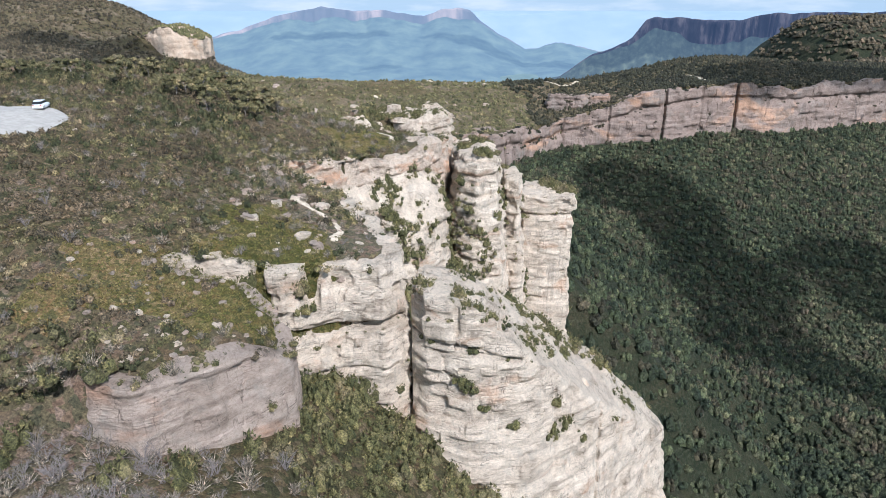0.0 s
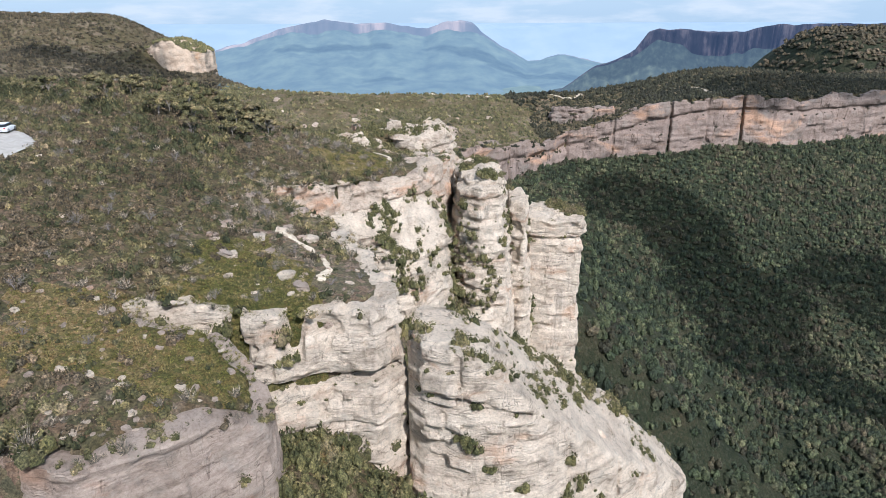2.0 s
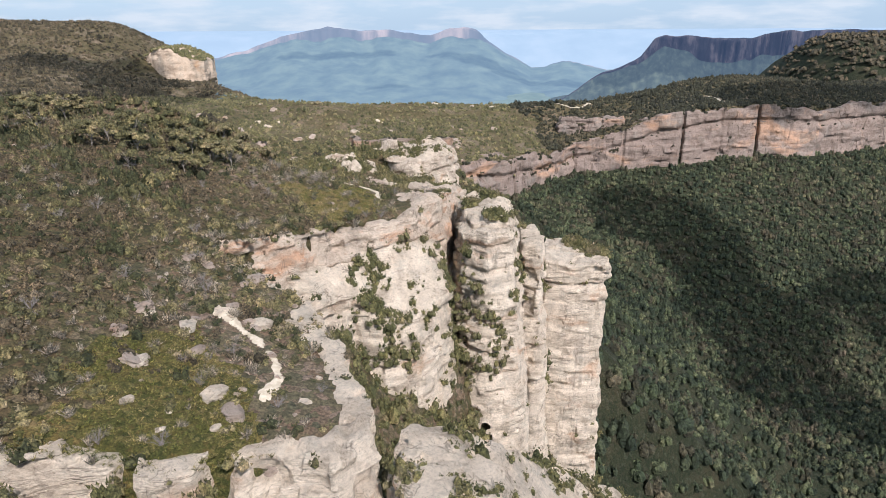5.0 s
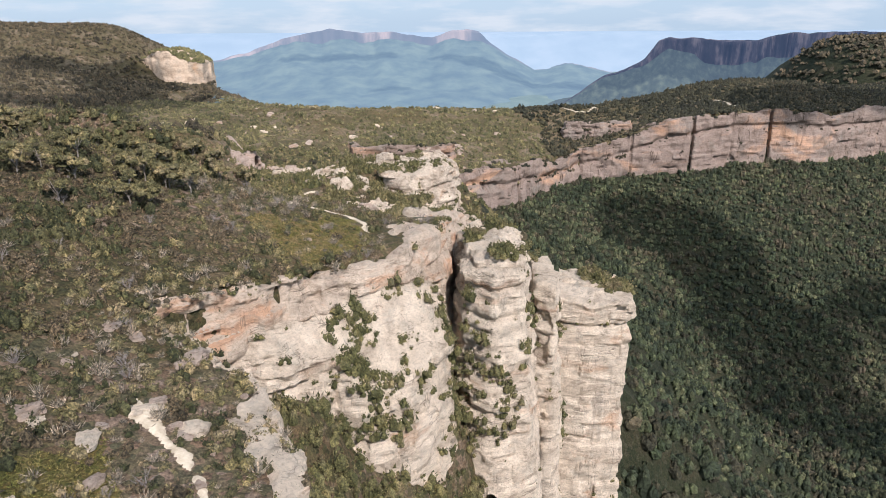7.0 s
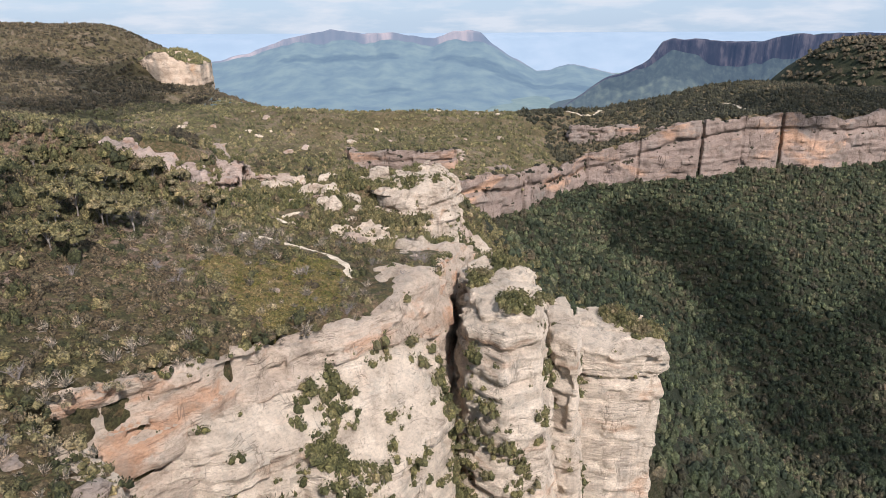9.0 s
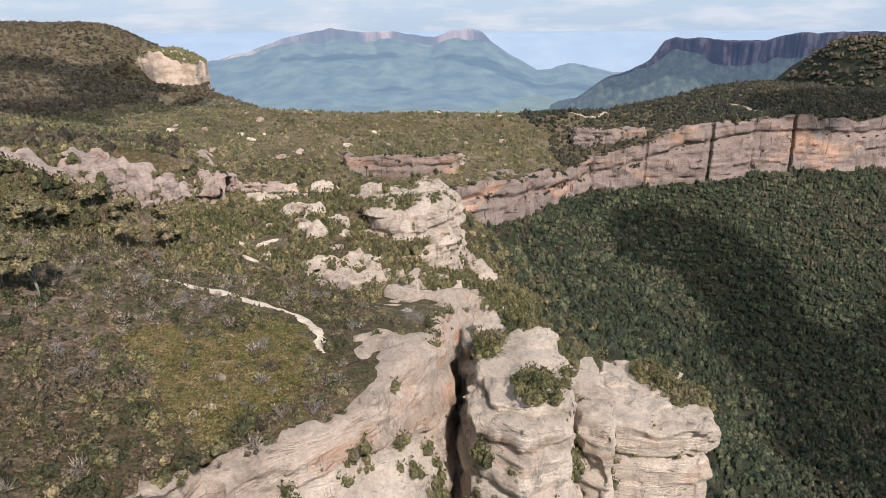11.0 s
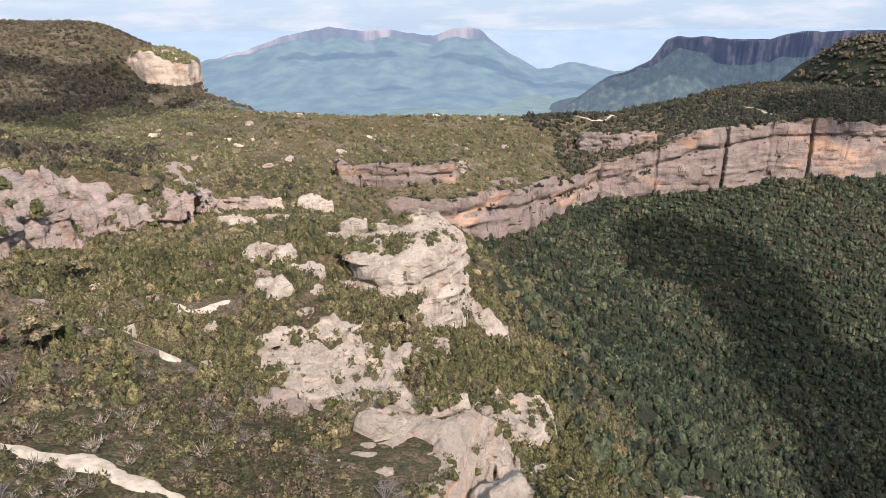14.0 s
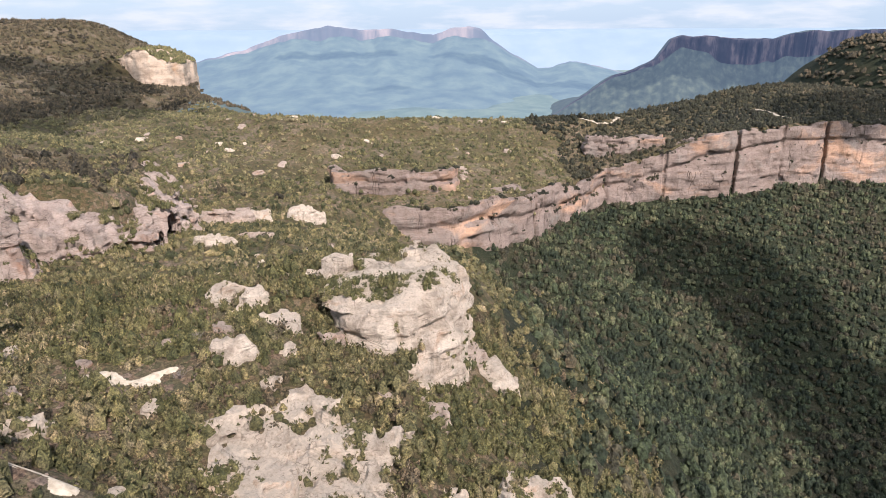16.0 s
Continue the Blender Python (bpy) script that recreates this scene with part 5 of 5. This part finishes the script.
face_patches("cliff_face_scrub", [(-13, 137.5, -39.5, 3.0, 16), (-9, 136, -47, 3.0, 18), (-7, 137, -53, 3.0, 16), (-3, 141, -49, 2.4, 10), (1, 149, -47, 3.2, 22), (1.5, 149, -53, 3.4, 24), (2, 149, -59, 3.4, 20), (3, 152, -41, 2.0, 8),
                                  (6.5, 150, -50, 2.6, 9), (8.5, 150, -55, 3.0, 14), (10, 150, -60, 3.0, 14), (14, 161, -46, 2.6, 10), (15.5, 163, -54, 3.2, 12), (20, 170, -72, 3.6, 16), (22, 171, -79, 3.6, 16),
                                  (13, 99, -47.5, 3.0, 22), (18, 101, -53, 3.4, 24), (24, 104, -58, 3.0, 14), (6, 83, -55, 3.0, 16), (10, 83.5, -57, 3.0, 16), (4, 82, -51, 2.2, 8), (16, 85, -60, 3.0, 12),
                                  (-18.5, 81.5, -38, 1.8, 8), (-25, 79.5, -37, 2.0, 8), (0.5, 150, -43, 2.4, 14), (2, 150, -65, 3.6, 22), (-15, 139, -44, 2.6, 12), (-11, 135, -52, 3.0, 14), (-8, 148, -37.5, 2.2, 9), (-4.5, 147.5, -44, 2.0, 7),
                                  (5, 151, -46, 2.0, 7), (12, 152, -50, 2.2, 7), (7, 150, -64, 3.0, 12), (-12, 100, -38, 2.4, 10), (-9, 99, -43, 2.4, 9), (2, 92, -40, 2.2, 10), (27, 104, -62, 2.4, 9)],
             "olive bushes clinging to the cliff faces in patches")


# ---------------------------------------------------------------- unseen clouds, added to shade the land in patches
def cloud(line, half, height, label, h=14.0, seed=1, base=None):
    """An unseen flat fragment of fair-weather cloud, added to cast shade; line: its shadow's middle line, carried up
    the sun's rays from the land below.
    """
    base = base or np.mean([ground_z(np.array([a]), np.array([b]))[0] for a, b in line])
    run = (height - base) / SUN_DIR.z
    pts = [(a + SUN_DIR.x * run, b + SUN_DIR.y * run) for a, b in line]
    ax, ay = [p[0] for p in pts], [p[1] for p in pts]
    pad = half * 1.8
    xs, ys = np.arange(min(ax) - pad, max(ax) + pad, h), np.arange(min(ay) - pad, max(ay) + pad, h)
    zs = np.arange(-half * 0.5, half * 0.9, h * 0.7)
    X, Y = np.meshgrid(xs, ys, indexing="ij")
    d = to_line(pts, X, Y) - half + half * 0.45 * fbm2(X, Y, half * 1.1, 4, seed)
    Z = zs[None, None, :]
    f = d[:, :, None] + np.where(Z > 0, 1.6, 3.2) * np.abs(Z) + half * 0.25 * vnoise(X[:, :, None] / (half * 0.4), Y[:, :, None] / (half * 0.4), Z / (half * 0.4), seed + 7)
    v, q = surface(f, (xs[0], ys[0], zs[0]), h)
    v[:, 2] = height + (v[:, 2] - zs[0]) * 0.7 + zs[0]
    return tagged(new("unseen_shade_cloud", mesh_from("unseen_shade_cloud", v, q, CLOUD)), label, "cloud", "fair-weather clouds", "structure")


cloud([(145, 612), (192, 558), (222, 480), (236, 400), (250, 320)], 50, 650, "unseen cumulus fragment added to shade the valley", 9.0, 3)
cloud([(320, 520), (370, 440), (440, 360)], 50, 690, "unseen ragged cumulus added to shade the valley's right side", 11.0, 4)
cloud([(330, 740), (460, 790), (640, 850)], 62, 720, "unseen cumulus added to shade the far plateau", 13.0, 6)
cloud([(-690, 1130), (-540, 1110), (-410, 960), (-320, 800), (-330, 640)], 92, 760, "unseen cumulus added to shade the wooded hill", 15.0, 5, -75)
cloud([(560, 1930), (800, 1960), (1100, 1960), (1500, 1900)], 120, 800, "unseen broad cumulus added to shade the mesa", 22.0, 7, -90)
cloud([(-830, 3560), (-350, 3600)], 75, 800, "unseen cumulus added to shade the table mountain", 20.0, 9, -205)
cloud([(-30, 3560), (180, 3480), (400, 3250), (700, 3180)], 110, 800, "unseen long cumulus added to shade the table mountain", 22.0, 11, -240)
cloud([(-330, 3050), (-220, 3060)], 45, 800, "unseen small cumulus added to shade the table mountain", 14.0, 13, -310)


# ---------------------------------------------------------------- trees, dead shrubs, boulders
def tube(V, F, pts, r0, r1, sides=5):
    """A tapered limb along points, appended to the lists."""
    first = len(V)
    for k, p in enumerate(pts):
        p = np.array(p, float)
        q = np.array(pts[min(k + 1, len(pts) - 1)], float) - np.array(pts[max(k - 1, 0)], float)
        q /= np.linalg.norm(q) + 1e-9
        u = np.cross(q, (0.3, 0.9, 0.2))
        u /= np.linalg.norm(u)
        w = np.cross(q, u)
        r = r0 + (r1 - r0) * k / (len(pts) - 1)
        for s in range(sides):
            a = 6.28318 * s / sides
            V.append(p + r * (u * math.cos(a) + w * math.sin(a)))
    for k in range(len(pts) - 1):
        for s in range(sides):
            a, b = first + k * sides + s, first + k * sides + (s + 1) % sides
            F.append((a, b, b + sides, a + sides))


def dead_shrub_mesh(rng, k):
    V, F = [], []
    for _ in range(15):
        a, lean = rng.uniform(0, 6.283), rng.uniform(0.25, 0.95)
        ln = rng.uniform(0.7, 1.15)
        tip = np.array([math.cos(a) * lean, math.sin(a) * lean, math.sqrt(max(0.15, 1.1 - lean * lean))]) * ln
        mid = tip * 0.5 + np.array([0, 0, 0.10]) + rng.normal(size=3) * 0.05
        tube(V, F, [(0, 0, -0.15), mid, tip], 0.017, 0.006, 4)
        for _ in range(3):
            e = mid + (tip - mid) * rng.uniform(0, 0.7)
            tube(V, F, [e, e + np.array([rng.normal() * 0.22, rng.normal() * 0.22, rng.uniform(0.1, 0.4)])], 0.009, 0.004, 3)
    return mesh_from("dead_shrub", np.array(V), F, TWIG, False)


rng = np.random.default_rng(21)
dead_meshes = [dead_shrub_mesh(rng, k) for k in range(6)]
spots = []
while len(spots) < 120:
    p = (rng.uniform(-47, -6), rng.uniform(40, 60))
    if p[0] > -0.66 * p[1] - 8 and (p[1] < 53 or rng.uniform() < 0.3):
        spots.append(p)
while len(spots) < 290:
    p = (rng.uniform(-90, 2), rng.uniform(58, 250))
    if p[0] > -0.66 * p[1] - 8 and poly_distance(PLATEAU, np.array([p[0]]), np.array([p[1]]))[0] < -1.5 and clear_of_paths(np.array([p[0]]), np.array([p[1]]))[0]:
        spots.append(p)
sx, sy = np.array(spots).T
sz = ground_z(sx, sy)
for k in range(len(spots)):
    ob = new("dead_shrub", dead_meshes[k % 6])
    s = rng.uniform(1.0, 2.3) if k < 120 else rng.uniform(0.7, 1.7)
    ob.matrix_basis = Matrix.Translation((sx[k], sy[k], sz[k])) @ Matrix.Rotation(rng.uniform(0, 6.28), 4, "Z") @ Matrix.Diagonal((s, s, s * rng.uniform(0.7, 1.0), 1))
    tagged(ob, "leafless grey shrub with bare spreading twigs", "shrub", "dead shrubs in the heath")


def boulder_mesh(seed):
    bm = bmesh.new()
    bmesh.ops.create_icosphere(bm, subdivisions=3, radius=1.0)
    v = np.array([p.co[:] for p in bm.verts])
    n = 0.28 * blocks(v[:, 0] + seed, v[:, 1], v[:, 2], 0.9, 0.55, seed) + 0.25 * vnoise(v[:, 0] + 9.1 * seed, v[:, 1], v[:, 2], seed) + 0.08 * vnoise(v[:, 0] * 4 + seed, v[:, 1] * 4, v[:, 2] * 4, seed)
    for p, q, d in zip(bm.verts, v, n):
        c = np.sign(q) * np.abs(q) ** 0.7 * (1 + d)
        p.co = (c[0] * 1.1, c[1] * 0.85, c[2] * 0.6)
    me = bpy.data.meshes.new("boulder")
    bm.to_mesh(me)
    bm.free()
    me.materials.append(ROCK_GREY if seed % 2 else ROCK)
    me.set_sharp_from_angle(angle=radians(40))
    return me


boulder_meshes = [boulder_mesh(s) for s in range(1, 8)]
spots = []
while len(spots) < 70:          # rubble on the near block and the bench behind it
    p = (rng.uniform(-46, -17), rng.uniform(56, 78))
    if poly_distance(PLATEAU, np.array([p[0]]), np.array([p[1]]))[0] < -0.8 and rng.uniform() < 1.1 - (-17 - p[0]) / 40:
        spots.append((*p, rng.uniform(0.15, 0.45)))
while len(spots) < 120:         # on the cliff-top bench
    p = (rng.uniform(-34, -7), rng.uniform(84, 118))
    if poly_distance(PLATEAU, np.array([p[0]]), np.array([p[1]]))[0] < -0.8 and p[0] > -36 + 0.3 * (118 - p[1]) * 0.6:
        spots.append((*p, rng.uniform(0.2, 0.8) if rng.uniform() < 0.8 else 1.0))
while len(spots) < 200:         # strewn through the heath and along the rim
    p = (rng.uniform(-75, 14), rng.uniform(90, 258))
    d = poly_distance(PLATEAU, np.array([p[0]]), np.array([p[1]]))[0]
    if d < -0.8 and p[0] > -0.62 * p[1] and rng.uniform() < (1.0 if d > -14 else 0.35):
        spots.append((*p, rng.uniform(0.15, 0.45)))
while len(spots) < 260:         # larger outcrops on the saddle
    p = (rng.uniform(-62, 2), rng.uniform(190, 330))
    if (d := poly_distance(PLATEAU, np.array([p[0]]), np.array([p[1]]))[0]) < -1 or p[1] > 262:
        spots.append((*p, rng.uniform(0.6, 1.5)))
for k in range(40):             # pale rocks on the far saddle, in place of the last ones of the rim
    spots[160 + k] = (rng.uniform(-220, 50), rng.uniform(500, 760), rng.uniform(1.4, 3.6))
sx, sy, ss = np.array(spots).T
sz = ground_z(sx, sy)
for k in range(len(spots)):
    ob = new("boulder", boulder_meshes[k % 7])
    s = ss[k]
    ob.matrix_basis = Matrix.Translation((sx[k], sy[k], sz[k] + 0.05 * s)) @ Euler((rng.normal() * 0.15, rng.normal() * 0.15, rng.uniform(0, 6.28))).to_matrix().to_4x4() @ Matrix.Diagonal((s, s, s, 1))
    tagged(ob, "weathered sandstone boulder half buried in the heath", "boulder", "boulders on the plateau")


def gum_tree(rng):
    """A small heath eucalypt: pale trunk, forking limbs, open crown."""
    root = tagged(new("gum_tree"), "low eucalypt with pale trunk and open olive crown", "tree", "trees by the road")
    V, F = [], []
    H_ = 4.6
    tube(V, F, [(0, 0, -0.4), (0.1, 0.05, 0.9), (0.25, -0.1, 1.9)], 0.11, 0.07, 6)
    CV, CF = [], []
    for k in range(7):
        a = k * 0.9 + rng.uniform(-0.4, 0.4)
        r = rng.uniform(0.9, 1.9)
        tip = np.array([math.cos(a) * r, math.sin(a) * r, H_ * rng.uniform(0.62, 0.98)])
        b = np.array([0.1 + 0.15 * (k % 2), 0, rng.uniform(0.8, 1.9)])
        tube(V, F, [b, b * 0.45 + tip * 0.55 + rng.normal(size=3) * 0.12, tip], 0.05, 0.015, 5)
        cv, cf = bush_soup(rng, 2, 18, 0.10, 5, 0.7)
        CF += [tuple(i + sum(map(len, CV)) for i in q) for q in cf]
        CV.append(cv * np.array([1.15, 1.15, 0.9]) * rng.uniform(0.95, 1.35) + tip - np.array([0, 0, 0.35]))
    trunk = new("trunk", mesh_from("trunk", np.array(V), F, BARK))
    crown = new("crown", mesh_from("crown", np.concatenate(CV), CF, SHRUB, False))
    for o in (trunk, crown):
        o.parent = root
    tagged(trunk, "pale bare bark")
    return root


rng = np.random.default_rng(33)
kinds = [gum_tree(rng) for _ in range(4)]
spots = []
while len(spots) < 74:
    p = (rng.uniform(-150, -38), rng.uniform(133, 190))
    if p[1] > 128 - 0.35 * (p[0] + 45) and road_shape(np.array([p[0]]), np.array([p[1]]))[0] > 2 and p[0] > -0.78 * p[1] - 5:
        spots.append(p)
spots += [(-17.5, 112.5), (-14.5, 117.5), (-60, 205), (-66, 214), (-72, 222), (-78, 216), (-58, 225), (-70, 232)]
for k, (a, b) in enumerate(spots):
    z = float(ground_z(np.array([a]), np.array([b]))[0])
    m = Matrix.Translation((a, b, z)) @ Matrix.Rotation(rng.uniform(0, 6.28), 4, "Z")
    if k < 4:
        kinds[k].matrix_basis = m
        kinds[k].scale = [rng.uniform(0.8, 1.1)] * 3
    else:
        copy_thing(kinds[k % 4], m)


# ---------------------------------------------------------------- the car on the turning circle
def part(name, V, F, material, parent, label="", smooth=True):
    ob = new(name, mesh_from(name, np.array(V, float), F, material, smooth))
    ob.data.set_sharp_from_angle(angle=radians(35))
    ob.parent = parent
    return tagged(ob, label) if label else ob


def loft(sections):
    """Closed skin through equal rings of points."""
    n = len(sections[0])
    V = [p for s in sections for p in s]
    F = [(k * n + i, k * n + (i + 1) % n, (k + 1) * n + (i + 1) % n, (k + 1) * n + i) for k in range(len(sections) - 1) for i in range(n)]
    F += [tuple(range(n))[::-1], tuple(range((len(sections) - 1) * n, len(sections) * n))]
    return V, F


def ring(y, w, z0, z1, tuck=0.88):
    return [(-w, y, z0 + 0.08), (-w * 0.96, y, z0), (w * 0.96, y, z0), (w, y, z0 + 0.08), (w, y, z0 + (z1 - z0) * 0.7), (w * tuck, y, z1), (-w * tuck, y, z1), (-w, y, z0 + (z1 - z0) * 0.7)]


def wheel(parent, x, y):
    """Tyre with its rim, axle along x."""
    def disc(r0, r1, half):
        V, F, n = [], [], 20
        for r, q in ((r1, -half), (r0, -half), (r0 * 1.03, 0), (r0, half), (r1, half)):
            V += [(q, r * math.cos(6.28318 * i / n), r * math.sin(6.28318 * i / n)) for i in range(n)]
        for k in range(4):
            F += [(k * n + i, k * n + (i + 1) % n, (k + 1) * n + (i + 1) % n, (k + 1) * n + i) for i in range(n)]
        return V, F
    tyre = part("wheel", *disc(0.32, 0.20, 0.10), RUBBER, parent, "black rubber tyre")
    V, F = disc(0.21, 0.03, 0.075)
    part("rim", V, F, ALLOY, tyre, "grey alloy rim")
    tyre.location = (x, y, 0.32)


def car(place, turn):
    root = tagged(new("car"), "small white hatchback parked on the gravel", "car")
    part("body", *loft([ring(-2.05, 0.70, 0.34, 0.80), ring(-1.95, 0.82, 0.24, 0.92), ring(-1.2, 0.87, 0.22, 0.98), ring(0.6, 0.87, 0.22, 0.98), ring(1.3, 0.85, 0.24, 0.86), ring(1.95, 0.78, 0.30, 0.70), ring(2.08, 0.62, 0.36, 0.60)]), CAR_WHITE, root)
    part("roof", *loft([ring(-1.62, 0.62, 1.38, 1.44), ring(-1.2, 0.66, 1.42, 1.50), ring(0.1, 0.66, 1.42, 1.50), ring(0.42, 0.62, 1.36, 1.42)]), CAR_WHITE, root)
    part("window", *loft([ring(-1.88, 0.76, 0.94, 0.98), ring(-1.60, 0.70, 0.95, 1.40), ring(0.38, 0.70, 0.95, 1.40), ring(1.10, 0.76, 0.90, 0.96)]), CAR_GLASS, root, "dark tinted glass")
    for x in (-0.58, 0.58):
        part("tail_light", *loft([ring(-2.09, 0.13, 0.66, 0.86), ring(-1.9, 0.13, 0.66, 0.86)]), LAMP_RED, root, "red tail light").location = (x, 0, 0)
        part("headlight", *loft([ring(1.9, 0.14, 0.52, 0.66), ring(2.07, 0.12, 0.52, 0.64)]), ALLOY, root, "clear headlight").location = (x, 0, 0)
        for y in (-1.28, 1.28):
            wheel(root, x * 1.34, y)
    part("number_plate", *loft([ring(-2.11, 0.24, 0.48, 0.58), ring(-2.04, 0.24, 0.48, 0.58)]), ALLOY, root, "plain pale plate")
    root.matrix_basis = Matrix.Translation(place) @ Matrix.Rotation(radians(turn), 4, "Z")
    return root


car((-70.2, 116.0, float(ground_z(np.array([-70.2]), np.array([116.0]))[0]) + 0.2), 12)
